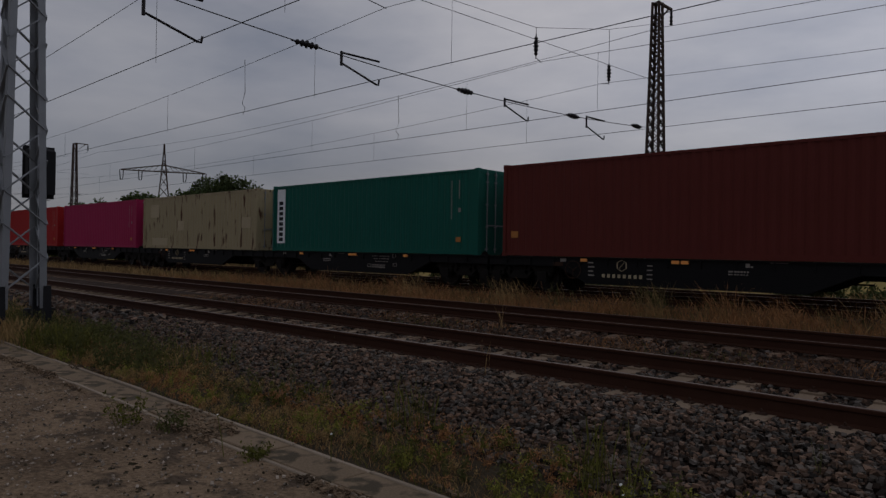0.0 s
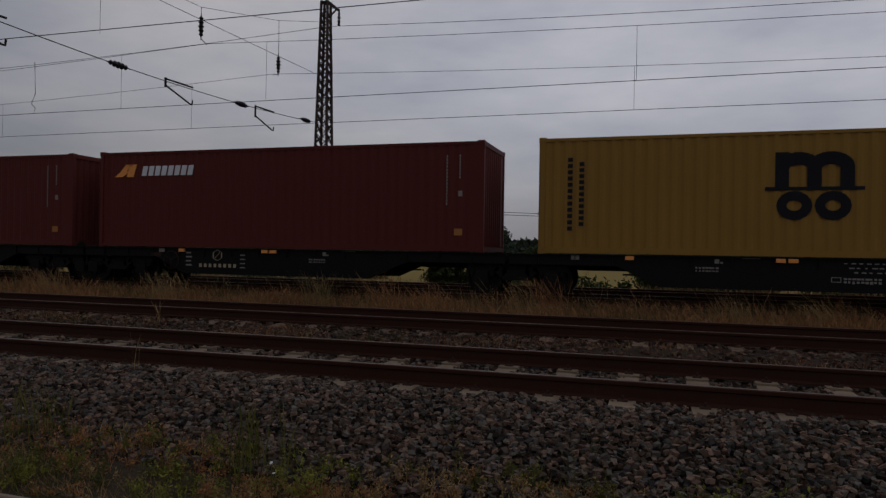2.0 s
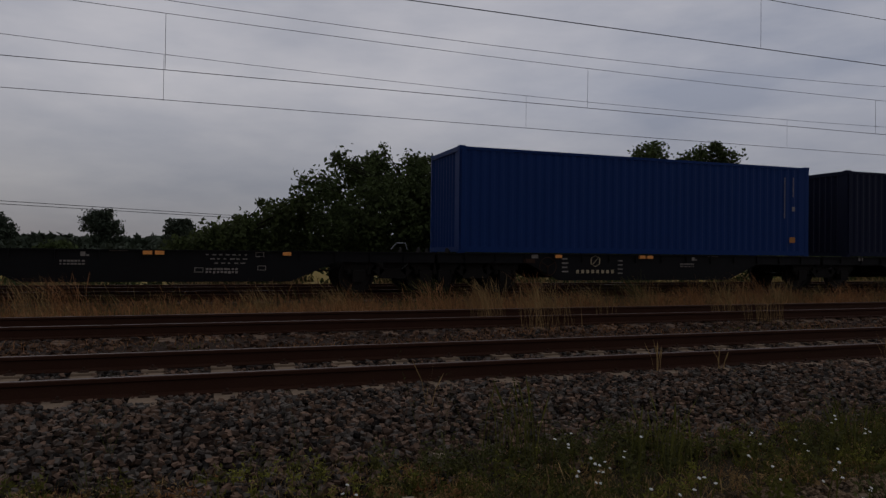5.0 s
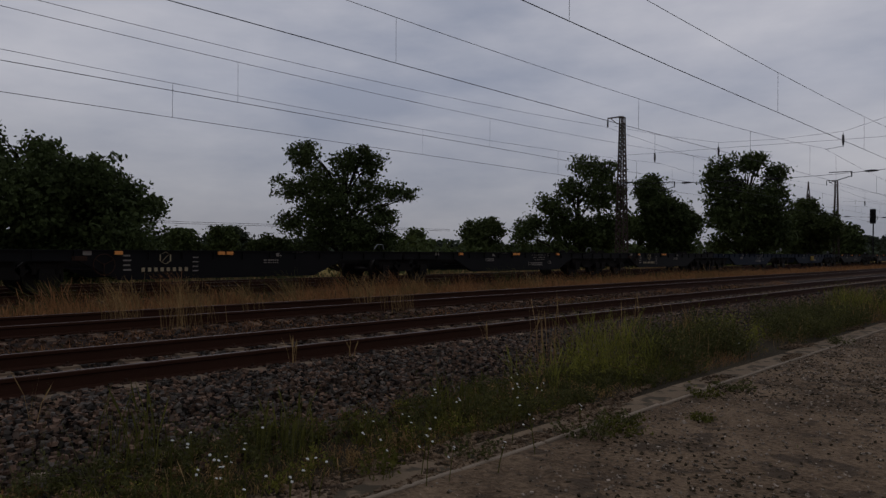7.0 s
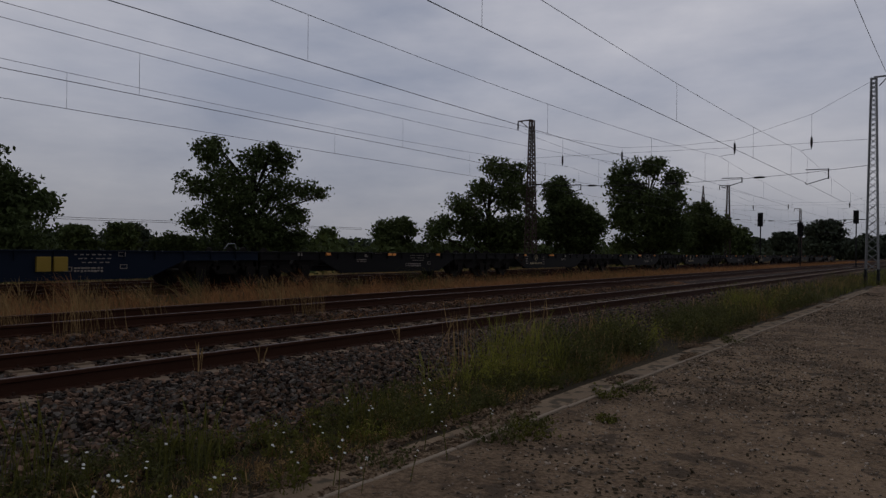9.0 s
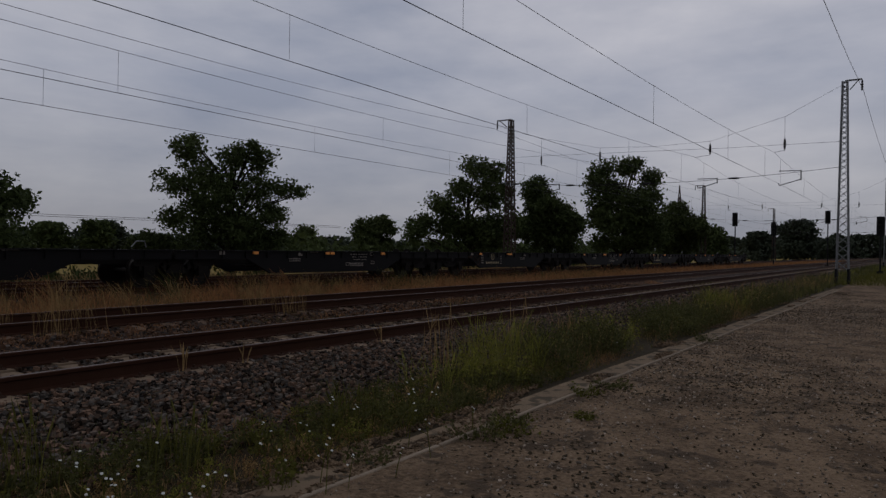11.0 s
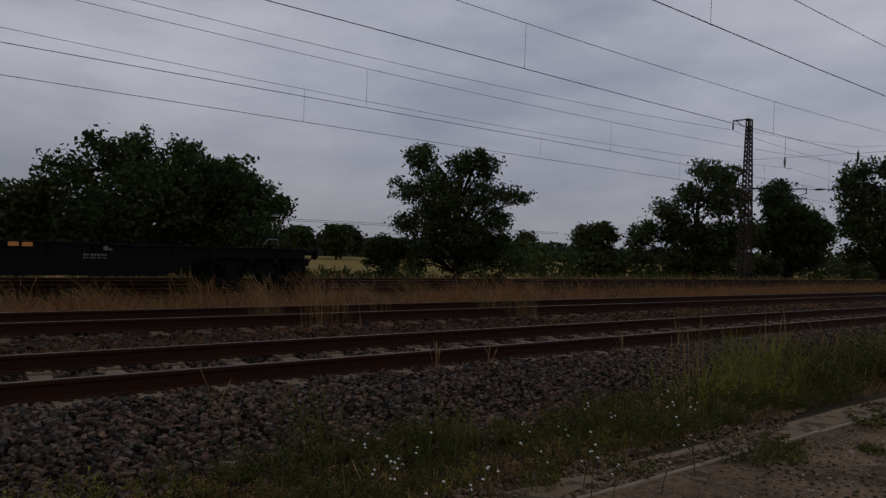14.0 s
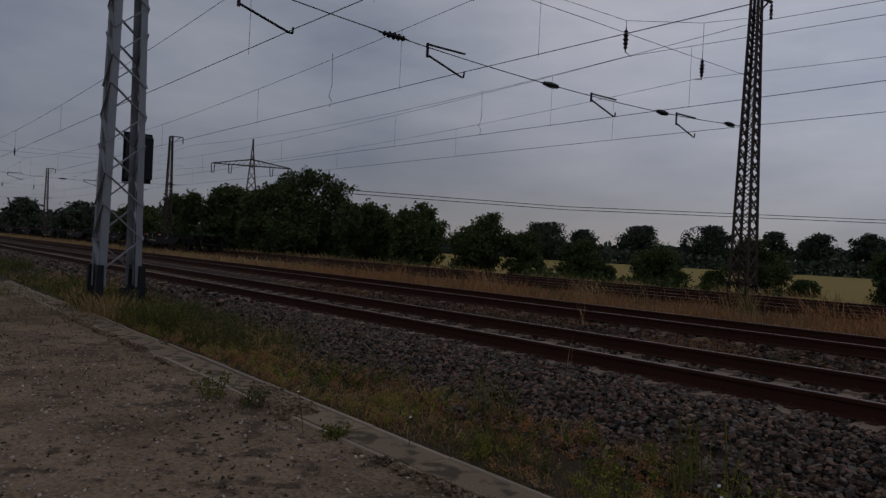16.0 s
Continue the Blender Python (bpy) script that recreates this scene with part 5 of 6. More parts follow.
TREES = (
    (9.6, 30.6, 9.7, 5.82, "bush", 0.20, 27000, ((-0.46, 0.70, 0.10), (-0.41, 0.39, 0.21), (-0.28, 0.82, 0.12), (-0.18, 0.88, 0.09), (-0.15, 0.55, 0.23), (-0.01, 0.84, 0.07), (0.06, 0.70, 0.13), (0.19, 0.74, 0.10), (0.29, 0.67, 0.09), (0.37, 0.55, 0.10), (0.44, 0.59, 0.05), (0.32, 0.35, 0.16), (0.11, 0.31, 0.21), (0.16, 0.65, 0.12), (0.21, 0.57, 0.12), (0.12, 0.76, 0.07), (-0.16, 0.97, 0.03), (0.01, 0.91, 0.03), (-0.36, 0.88, 0.04),)),
    (1.7, 31.1, 6.0, 3.25, "bush", 0.20, 12600, ((-0.26, 0.25, 0.18), (-0.09, 0.56, 0.16), (0.07, 0.69, 0.14), (0.32, 0.81, 0.16), (0.28, 0.44, 0.24), (-0.34, 0.44, 0.10), (0.42, 0.94, 0.10), (-0.01, 0.25, 0.18),)),
    (24.6, 30.2, 7.6, 7.11, "tree", 0.17, 16200, ((-0.30, 0.88, 0.11), (-0.38, 0.67, 0.13), (-0.19, 0.71, 0.17), (0.00, 0.83, 0.12), (-0.04, 0.59, 0.21), (0.17, 0.84, 0.10), (0.19, 0.67, 0.15), (0.38, 0.65, 0.10), (0.46, 0.63, 0.05), (-0.40, 0.44, 0.12), (-0.19, 0.40, 0.17), (0.08, 0.36, 0.19), (0.27, 0.48, 0.10), (0.31, 0.32, 0.10), (-0.27, 0.95, 0.05), (0.04, 0.90, 0.05), (0.13, 0.91, 0.05),)),
    (50.9, 42.0, 6.5, 4.28, "bush", 0.28, 9360, ()),
    (54.2, 34.2, 8.7, 9.33, "tree", 0.27, 11700, ((0.09, 0.93, 0.15), (0.29, 0.91, 0.15), (-0.09, 0.75, 0.16), (0.21, 0.70, 0.24), (-0.29, 0.60, 0.15), (-0.44, 0.42, 0.15), (-0.56, 0.34, 0.12), (-0.15, 0.42, 0.24), (0.26, 0.37, 0.26), (0.50, 0.42, 0.18),)),
    (59.6, 28.7, 5.9, 8.09, "tree", 0.28, 9360, ((-0.20, 0.88, 0.24), (-0.07, 0.67, 0.30), (0.20, 0.58, 0.24), (0.41, 0.49, 0.19), (-0.20, 0.43, 0.30), (0.28, 0.34, 0.22),)),
    (84.8, 30.5, 9.4, 12.58, "tree", 0.38, 11700, ((-0.29, 0.89, 0.16), (-0.39, 0.79, 0.13), (0.04, 0.92, 0.18), (0.29, 0.82, 0.16), (-0.18, 0.68, 0.25), (0.21, 0.58, 0.27), (-0.32, 0.47, 0.18), (0.00, 0.40, 0.32), (0.32, 0.34, 0.25), (0.14, 0.96, 0.09), (0.39, 0.68, 0.11),)),
    (104.2, 29.1, 6.9, 8.66, "bush", 0.46, 9360, ((-0.06, 0.85, 0.24), (-0.11, 0.63, 0.33), (0.22, 0.59, 0.31), (-0.22, 0.42, 0.22),)),
    (117.1, 27.1, 3.7, 6.12, "bush", 0.51, 4500, ()),
    (49.2, 49.8, 4.1, 3.52, "bush", 0.30, 4500, ()),
    (167.6, 29.7, 6.5, 6.03, "tree", 0.72, 4500, ()),
    (228.2, 30.3, 13.4, 10.99, "tree", 0.98, 6300, ()),
    (299.0, 27.3, 15.6, 6.98, "tree", 1.27, 4500, ()),
    (-197.8, 31.5, 9.4, 7.95, "bush", 0.85, 5400, ()),
    (-136.9, 30.7, 9.5, 6.06, "bush", 0.60, 5400, ()),
    (-105.8, 31.1, 9.6, 4.86, "bush", 0.47, 5400, ()),
    (-90.0, 31.4, 4.5, 6.45, "bush", 0.40, 5400, ()),
    (-79.1, 29.1, 3.0, 6.38, "bush", 0.36, 5400, ()),
    (-73.9, 31.3, 7.3, 7.21, "bush", 0.34, 10800, ()),
    (-65.6, 30.5, 3.3, 5.94, "bush", 0.31, 5400, ()),
    (-54.5, 30.1, 8.0, 7.07, "tree", 0.26, 12600, ((-0.15, 0.84, 0.18), (-0.27, 0.65, 0.24), (0.03, 0.90, 0.15), (0.27, 0.80, 0.15), (0.09, 0.58, 0.27), (0.39, 0.65, 0.13), (-0.39, 0.74, 0.12), (0.33, 0.39, 0.24), (-0.15, 0.33, 0.27), (0.00, 0.97, 0.05), (0.21, 0.92, 0.05),)),
    (-45.9, 30.8, 4.2, 4.46, "bush", 0.23, 9000, ((-0.15, 0.74, 0.26), (-0.35, 0.61, 0.26), (0.17, 0.74, 0.23), (0.01, 0.91, 0.10), (-0.04, 0.49, 0.42), (0.38, 0.57, 0.21),)),
    (-39.6, 31.0, 4.0, 4.06, "bush", 0.21, 9000, ((-0.11, 0.76, 0.22), (0.14, 0.86, 0.14), (-0.31, 0.68, 0.20), (0.24, 0.64, 0.25), (-0.06, 0.47, 0.40), (-0.01, 0.97, 0.07), (-0.26, 0.81, 0.10),)),
    (-34.0, 31.4, 3.4, 3.37, "bush", 0.20, 9000, ((0.21, 0.81, 0.22), (-0.07, 0.67, 0.22), (0.04, 0.49, 0.43), (-0.34, 0.54, 0.22), (0.28, 0.95, 0.10), (0.37, 0.54, 0.22),)),
    (-31.1, 32.9, 3.1, 2.38, "bush", 0.14, 7560, ()),
    (-28.4, 35.2, 3.6, 2.04, "bush", 0.14, 7560, ()),
    (-24.8, 37.9, 4.0, 2.03, "bush", 0.14, 7560, ()),
    (-19.9, 40.6, 4.3, 2.56, "bush", 0.14, 7560, ()),
    (-21.9, 39.6, 1.3, 0.41, "bush", 0.14, 7560, ()),
    (-17.5, 41.7, 1.4, 0.18, "bush", 0.14, 7560, ()),
    (-27.2, 36.2, 1.0, 0.44, "bush", 0.14, 7560, ()),
    (-113.2, 127.2, 12.5, 8.07, "tree", 0.51, 3600, ()),
    (-106.5, 132.8, 7.4, 6.69, "tree", 0.51, 3600, ()),
    (-96.1, 140.5, 11.9, 8.02, "tree", 0.51, 3600, ()),
    (-83.5, 148.3, 14.2, 8.56, "tree", 0.51, 3600, ()),
    (-71.1, 154.7, 6.3, 7.79, "tree", 0.51, 3600, ()),
    (-63.3, 158.0, 8.0, 7.71, "tree", 0.51, 3600, ()),
    (-54.7, 161.2, 7.2, 8.25, "tree", 0.51, 3600, ()),
    (-34.8, 146.1, 9.1, 7.43, "tree", 0.47, 3600, ()),
    (-17.6, 149.2, 8.6, 8.58, "tree", 0.47, 3600, ()),
    (-3.2, 150.1, 8.9, 7.01, "tree", 0.47, 3600, ()),
    (-8.5, 28.0, 2.7, 1.81, "bush", 0.14, 8100, ()),
    (-4.8, 28.8, 2.0, 1.33, "bush", 0.14, 7200, ()),
    (21.8, 33.5, 2.9, 2.15, "bush", 0.17, 5400, ()),
    (59.5, 104.2, 8.3, 4.82, "tree", 0.59, 2700, ()),
    (53.9, 95.8, 4.6, 4.65, "tree", 0.51, 2700, ()),
    (48.9, 98.5, 6.1, 4.09, "tree", 0.51, 2700, ()),
)


def build_trees():
    for i, (x, y, w, top, kind, leaf, count, shape) in enumerate(TREES):
        # far crowns get the leaf colour with haze painted in
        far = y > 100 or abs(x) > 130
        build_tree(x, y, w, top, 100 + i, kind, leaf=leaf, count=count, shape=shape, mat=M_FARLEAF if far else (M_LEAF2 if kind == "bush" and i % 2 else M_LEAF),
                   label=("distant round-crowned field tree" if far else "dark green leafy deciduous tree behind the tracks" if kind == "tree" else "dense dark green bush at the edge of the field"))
    rng = np.random.default_rng(77)
    n = 24000
    y, hill = rng.uniform(-75, 130, n), rng.uniform(-6, 6, n)
    top = 12 + 5.0 * np.array([noise.noise(Vector((v * 0.03, 11, 0))) + 0.6 * noise.noise(Vector((v * 0.14, 19, 0))) for v in y])
    z = rng.uniform(-0.1, 1.0, n) * top
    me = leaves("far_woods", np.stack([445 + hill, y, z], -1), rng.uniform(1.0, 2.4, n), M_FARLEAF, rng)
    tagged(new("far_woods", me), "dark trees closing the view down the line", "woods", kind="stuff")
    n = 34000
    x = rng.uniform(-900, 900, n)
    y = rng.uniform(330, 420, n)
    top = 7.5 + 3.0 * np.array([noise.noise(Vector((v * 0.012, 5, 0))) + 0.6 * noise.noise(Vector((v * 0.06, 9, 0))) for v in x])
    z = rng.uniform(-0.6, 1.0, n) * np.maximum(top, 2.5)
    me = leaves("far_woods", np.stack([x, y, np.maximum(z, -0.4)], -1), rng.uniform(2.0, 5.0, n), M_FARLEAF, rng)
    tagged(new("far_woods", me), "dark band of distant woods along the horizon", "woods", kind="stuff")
    n = 22000
    x = rng.uniform(-330, 260, n)
    top = 2.0 + 1.6 * np.array([noise.noise(Vector((v * 0.04, 31, 0))) + 0.6 * noise.noise(Vector((v * 0.17, 37, 0))) for v in x])
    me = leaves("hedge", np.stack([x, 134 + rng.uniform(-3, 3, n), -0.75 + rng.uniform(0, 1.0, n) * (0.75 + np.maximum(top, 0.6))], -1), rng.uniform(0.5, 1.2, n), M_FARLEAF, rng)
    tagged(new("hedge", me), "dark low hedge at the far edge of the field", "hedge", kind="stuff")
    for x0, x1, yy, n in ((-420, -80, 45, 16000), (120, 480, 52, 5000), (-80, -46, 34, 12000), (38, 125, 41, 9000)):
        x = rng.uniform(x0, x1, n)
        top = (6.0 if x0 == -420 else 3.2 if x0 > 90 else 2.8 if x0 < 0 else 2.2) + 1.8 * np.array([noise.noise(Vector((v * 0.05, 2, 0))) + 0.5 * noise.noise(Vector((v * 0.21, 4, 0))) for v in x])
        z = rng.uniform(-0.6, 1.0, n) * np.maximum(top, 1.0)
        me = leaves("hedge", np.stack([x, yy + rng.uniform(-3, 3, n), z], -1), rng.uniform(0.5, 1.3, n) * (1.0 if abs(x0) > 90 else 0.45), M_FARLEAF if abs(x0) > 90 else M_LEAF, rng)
        tagged(new("hedge", me), "dark unbroken hedge of distant bushes", "hedge", kind="stuff")


def growth(name, n, x0, x1, y0, y1, h0, h1, width, mat, seed, label, lean=0.3, drift=(0.0, 0.0), heads=0.0, patch=0.0, freq=0.35):
    rng = np.random.default_rng(seed)
    x, y = rng.uniform(x0, x1, n), rng.uniform(y0, y1, n)
    scale = np.ones(n)
    if patch:
        f = np.array([noise.noise(Vector((a * freq, b * freq * 1.5, seed))) for a, b in zip(x, y)])
        keep = f > patch - 0.5
        x, y, scale = x[keep], y[keep], (0.55 + 0.9 * np.clip(f[keep] + 0.5 - patch, 0, 1))
    h = rng.uniform(h0, h1, len(x)) * scale
    z = np.interp(y, GY, GZ) - 0.03
    me = blades(name, np.stack([x, y, z], -1), h, width, mat, rng, lean, drift, heads)
    return tagged(new(name, me), label, "grass", kind="stuff")


def weeds(name, n, x0, x1, y0, y1, h0, h1, leaf, mat, seed, label, patch=0.3, freq=0.6):
    """Branching weeds: thin stalks set with small leaves, in uneven stands with gaps."""
    rng = np.random.default_rng(seed)
    x, y = rng.uniform(x0, x1, n), rng.uniform(y0, y1, n)
    f = np.array([noise.noise(Vector((a * freq, b * freq * 1.6, seed))) for a, b in zip(x, y)])
    keep = f > patch - 0.5
    x, y, f = x[keep], y[keep], f[keep]
    h = rng.uniform(h0, h1, len(x)) * (0.6 + 0.9 * np.clip(f + 0.5 - patch, 0, 1))
    k = 4
    x, y, h = np.repeat(x, k), np.repeat(y, k), np.repeat(h, k) * rng.uniform(0.6, 1.1, len(x) * k)
    roots = np.stack([x, y, np.interp(y, GY, GZ) - 0.02], -1)
    tip = roots + np.stack([rng.normal(0, 0.2, len(x)) * h, rng.normal(0, 0.2, len(x)) * h, h], -1)
    w = rng.uniform(0.0015, 0.003, len(x))[:, None] * np.array([1.0, 0.3, 0])
    v = np.stack([roots - w, roots + w, tip], 1).reshape(-1, 3)
    m = 11
    s = rng.uniform(0.15, 1.0, (len(x), m, 1))
    c = (roots[:, None] + (tip - roots)[:, None] * s + rng.normal(0, 0.028, (len(x), m, 3)) * (1.25 - s)).reshape(-1, 3)
    q = len(c)
    d = rng.normal(size=(q, 3)) + np.array([0, 0, 0.5])
    d /= np.linalg.norm(d, axis=1)[:, None]
    e = np.cross(d, rng.normal(size=(q, 3)))
    e /= np.linalg.norm(e, axis=1)[:, None]
    size = (leaf * rng.uniform(0.5, 1.4, q))[:, None]
    lv = np.stack([c, c + d * size * 0.5 + e * size * 0.2, c + d * size, c + d * size * 0.5 - e * size * 0.2], 1).reshape(-1, 3)
    me = bpy.data.meshes.new(name)
    me.from_pydata(np.concatenate([v, lv]).tolist(), [], (3 * np.arange(len(x))[:, None] + [0, 1, 2]).tolist() + (len(v) + 4 * np.arange(q)[:, None] + [0, 1, 2, 3]).tolist())
    me.materials.append(mat)
    return tagged(new(name, me), label, "weeds", kind="stuff")


def build_growth():
    growth("verge_grass", 13000, -14, 26, 3.58, 4.7, 0.05, 0.26, 0.006, M_GRASS_G, 1, "mixed green grass and weeds between kerb and ballast", 0.5, patch=0.46, freq=0.9)
    growth("verge_grass", 22000, -14, 26, 3.60, 4.7, 0.04, 0.20, 0.004, M_GRASS_D, 2, "dry straw grass in the verge", 0.5, patch=0.50, heads=0.3, freq=1.1)
    growth("verge_grass", 20000, -14, 26, 3.58, 4.8, 0.04, 0.18, 0.004, M_GRASS_R, 14, "dead brown grass in the verge", 0.6, patch=0.44)
    weeds("verge_weeds", 420, -14, 9, 3.7, 4.6, 0.10, 0.34, 0.035, M_WEED, 41, "low grey-green weeds between kerb and ballast", 0.5, 0.8)
    weeds("verge_weeds", 380, -14, 5, 3.66, 4.7, 0.12, 0.32, 0.035, M_GRASS_G, 46, "yellow-green weeds between kerb and ballast", 0.5, 0.7)
    weeds("verge_weeds", 150, -15, -9.5, 3.75, 4.9, 0.3, 0.55, 0.045, M_WEED, 47, "dense tall green weeds near the mast", 0.35, 0.5)
    growth("verge_grass", 16000, -12, 6, 3.62, 4.6, 0.03, 0.13, 0.004, M_GRASS_D, 21, "orange dry grass along the kerb", 0.6, patch=0.5, heads=0.3, freq=0.8)
    weeds("verge_weeds", 1250, -13, 2.2, 3.62, 4.55, 0.05, 0.20, 0.024, M_GRASS_D, 61, "low straw-coloured weeds along the kerb", 0.42, 1.1)
    weeds("verge_weeds", 950, -13, 1.6, 3.62, 4.6, 0.05, 0.20, 0.026, M_GRASS_R, 62, "low withered brown weeds along the kerb", 0.45, 0.9)
    weeds("verge_weeds", 900, 1.2, 9.2, 3.6, 4.6, 0.10, 0.36, 0.032, M_WEED, 64, "dark olive weeds between kerb and ballast", 0.42, 0.9)
    weeds("verge_weeds", 500, 1.2, 9.2, 3.6, 4.6, 0.08, 0.30, 0.028, M_GRASS_G, 65, "green weeds between kerb and ballast", 0.45, 0.8)
    weeds("verge_weeds", 300, 1.2, 7.0, 3.6, 4.5, 0.06, 0.22, 0.024, M_GRASS_D, 66, "a few straw-coloured weeds by the ballast", 0.5, 1.1)
    weeds("twiggy_weeds", 46, 1.4, 6.8, 3.75, 4.7, 0.50, 0.85, 0.016, M_WEED, 67, "tall thin twiggy weeds with tiny leaves", 0.42, 0.7)
    weeds("twiggy_weeds", 40, -9.0, 1.0, 4.2, 5.3, 0.40, 0.75, 0.016, M_WEED, 68, "tall thin twiggy weeds at the foot of the ballast", 0.5, 0.6)
    weeds("verge_weeds", 800, -13, 6, 3.62, 4.6, 0.06, 0.24, 0.028, M_GRASS_Y, 63, "low yellowish weeds along the kerb", 0.52, 1.2)
    weeds("verge_weeds", 1250, 8.8, 28, 3.56, 4.9, 0.38, 0.80, 0.05, M_WEED, 42, "tall grey-green weeds beside the ballast", 0.38, 0.6)
    weeds("verge_weeds", 380, 7.0, 26, 3.8, 4.8, 0.35, 0.7, 0.04, M_GRASS_Y, 43, "yellow-green weeds in flower beside the ballast", 0.55, 0.5)
    weeds("verge_weeds", 380, -34, -9.0, 3.72, 5.0, 0.15, 0.45, 0.06, M_WEED, 44, "grey-green weeds round the mast foot", 0.4, 0.5)
    growth("verge_grass", 4500, 9.0, 45, 3.55, 5.0, 0.30, 0.75, 0.006, M_WEED, 3, "tall green grass beside the ballast", 0.3, patch=0.42, heads=0.3)
    growth("verge_grass", 2500, 8.0, 45, 3.75, 5.1, 0.25, 0.8, 0.007, M_GRASS_D, 17, "tall dry stalks beside the ballast", 0.25, patch=0.42, heads=0.5)
    growth("verge_grass", 6000, -32, -8.5, 3.7, 5.0, 0.12, 0.42, 0.009, M_GRASS_G, 4, "tall green grass round the mast foot", 0.3, patch=0.42)
    growth("verge_grass", 4500, -32, -9.0, 3.7, 5.0, 0.10, 0.36, 0.007, M_GRASS_D, 15, "dry grass round the mast foot", 0.35, patch=0.4, heads=0.4)
    growth("verge_grass", 5000, 24, 120, 3.5, 5.4, 0.2, 0.6, 0.025, M_WEED, 5, "grey-green weeds farther along the track", 0.3, patch=0.3)
    growth("verge_grass", 2500, 24, 120, 3.5, 5.4, 0.2, 0.5, 0.02, M_GRASS_Y, 18, "yellow-green weeds farther along the track", 0.3, patch=0.45)
    growth("track_grass", 26000, -20, 34, 8.4, 10.6, 0.04, 0.17, 0.007, M_GRASS_R, 6, "short reddish dry grass between the tracks", 0.6, patch=0.34, freq=0.6)
    growth("track_grass", 5000, -20, 34, 8.6, 10.3, 0.05, 0.2, 0.008, M_GRASS_G, 7, "small green weeds between the tracks", 0.5, patch=0.5)
    growth("track_grass", 6000, -20, 34, 10.9, 12.7, 0.03, 0.12, 0.007, M_GRASS_R, 19, "short dry grass between the far rails", 0.6, patch=0.45, freq=0.7)
    growth("dry_grass", 46000, -30, 45, 13.0, 17.8, 0.12, 0.40, 0.010, M_GRASS_R, 8, "knee-high reddish dry grass before the train track", 0.42, patch=0.2, heads=0.4, freq=0.5)
    growth("dry_grass", 17000, -30, 45, 13.0, 17.8, 0.14, 0.50, 0.009, M_WEED, 20, "green weeds among the dry grass", 0.4, patch=0.5, freq=0.5)
    growth("dry_grass", 4500, -30, 45, 13.6, 17.8, 0.22, 0.50, 0.007, M_GRASS_D, 9, "golden dry grass before the train track", 0.35, drift=(-0.2, 0), patch=0.52, heads=0.6, freq=0.6)
    for k, (mat, n, words) in enumerate(((M_WEED, 5000, "wispy olive grass"), (M_GRASS_R, 5000, "wispy reddish grass"), (M_GRASS_D, 2600, "wispy straw grass"))):
        growth("wind_grass", n, -32, 48, 14.8, 17.7, 0.38, 0.78, 0.006, mat, 70 + k, words + " before the train track, pressed over by its wind", 0.32, drift=(-0.32, 0), patch=0.45, heads=0.6, freq=0.7)
    growth("dry_grass", 11000, 40, 170, 13.2, 17.6, 0.2, 0.5, 0.035, M_GRASS_R, 10, "dry grass strip farther along the track", 0.3)
    growth("dry_grass", 9000, -150, -30, 13.2, 17.6, 0.2, 0.5, 0.035, M_GRASS_D, 11, "dry grass strip farther along the track", 0.3)
    growth("dry_grass", 16000, -60, 60, 24.4, 28.5, 0.3, 0.75, 0.018, M_GRASS_D, 12, "tall dry grass behind the far track", 0.35, drift=(-0.2, 0), patch=0.3, heads=0.5)
    weeds("field_edge_weeds", 1500, -40, 50, 27.5, 31.0, 0.5, 1.1, 0.22, M_LEAF2, 45, "low dark shrubs and weeds at the edge of the field", 0.55, 0.22)
    growth("verge_grass", 9000, 44, 130, 1.2, 3.6, 0.12, 0.42, 0.022, M_GRASS_G, 51, "green grass closing over the end of the path", 0.35, patch=0.3, heads=0.3)
    growth("verge_grass", 12000, 58, 200, -14.0, 1.4, 0.12, 0.45, 0.03, M_GRASS_D, 52, "dry grass over the far end of the path", 0.35, patch=0.34, heads=0.3)
    growth("verge_grass", 9000, 58, 200, -14.0, 1.4, 0.12, 0.5, 0.03, M_WEED, 53, "weeds over the far end of the path", 0.35, patch=0.4)
    growth("path_weeds", 6000, -60, -12.5, 1.2, 3.7, 0.05, 0.28, 0.012, M_GRASS_G, 54, "weeds spreading over the far path and kerb", 0.5, patch=0.45, freq=0.5)
    growth("path_weeds", 4000, -10, 16, 1.4, 3.2, 0.02, 0.08, 0.007, M_GRASS_G, 13, "low green weeds creeping over the path edge", 0.8, patch=0.68, freq=0.6)
    growth("path_weeds", 4000, -10, 18, 1.0, 3.2, 0.02, 0.07, 0.005, M_GRASS_R, 16, "trodden dry grass at the path edge", 0.9, patch=0.60, freq=0.5)


def tuft(x, y, n, h, r, mat, seed, name, label, group, drift=(0, 0), heads=0.7, width=0.008, lean=0.22):
    rng = np.random.default_rng(seed)
    a, q = rng.uniform(0, 6.283, n), r * np.sqrt(rng.random(n))
    roots = np.stack([q * np.cos(a), q * np.sin(a), 0 * q - 0.03], -1)
    me = blades(name, roots, h * rng.uniform(0.5, 1.0, n), width, mat, rng, lean, drift, heads)
    ob = tagged(new(name, me), label, "plant", group)
    ob.matrix_basis = pose(x, y, ground_z(y))
    return ob


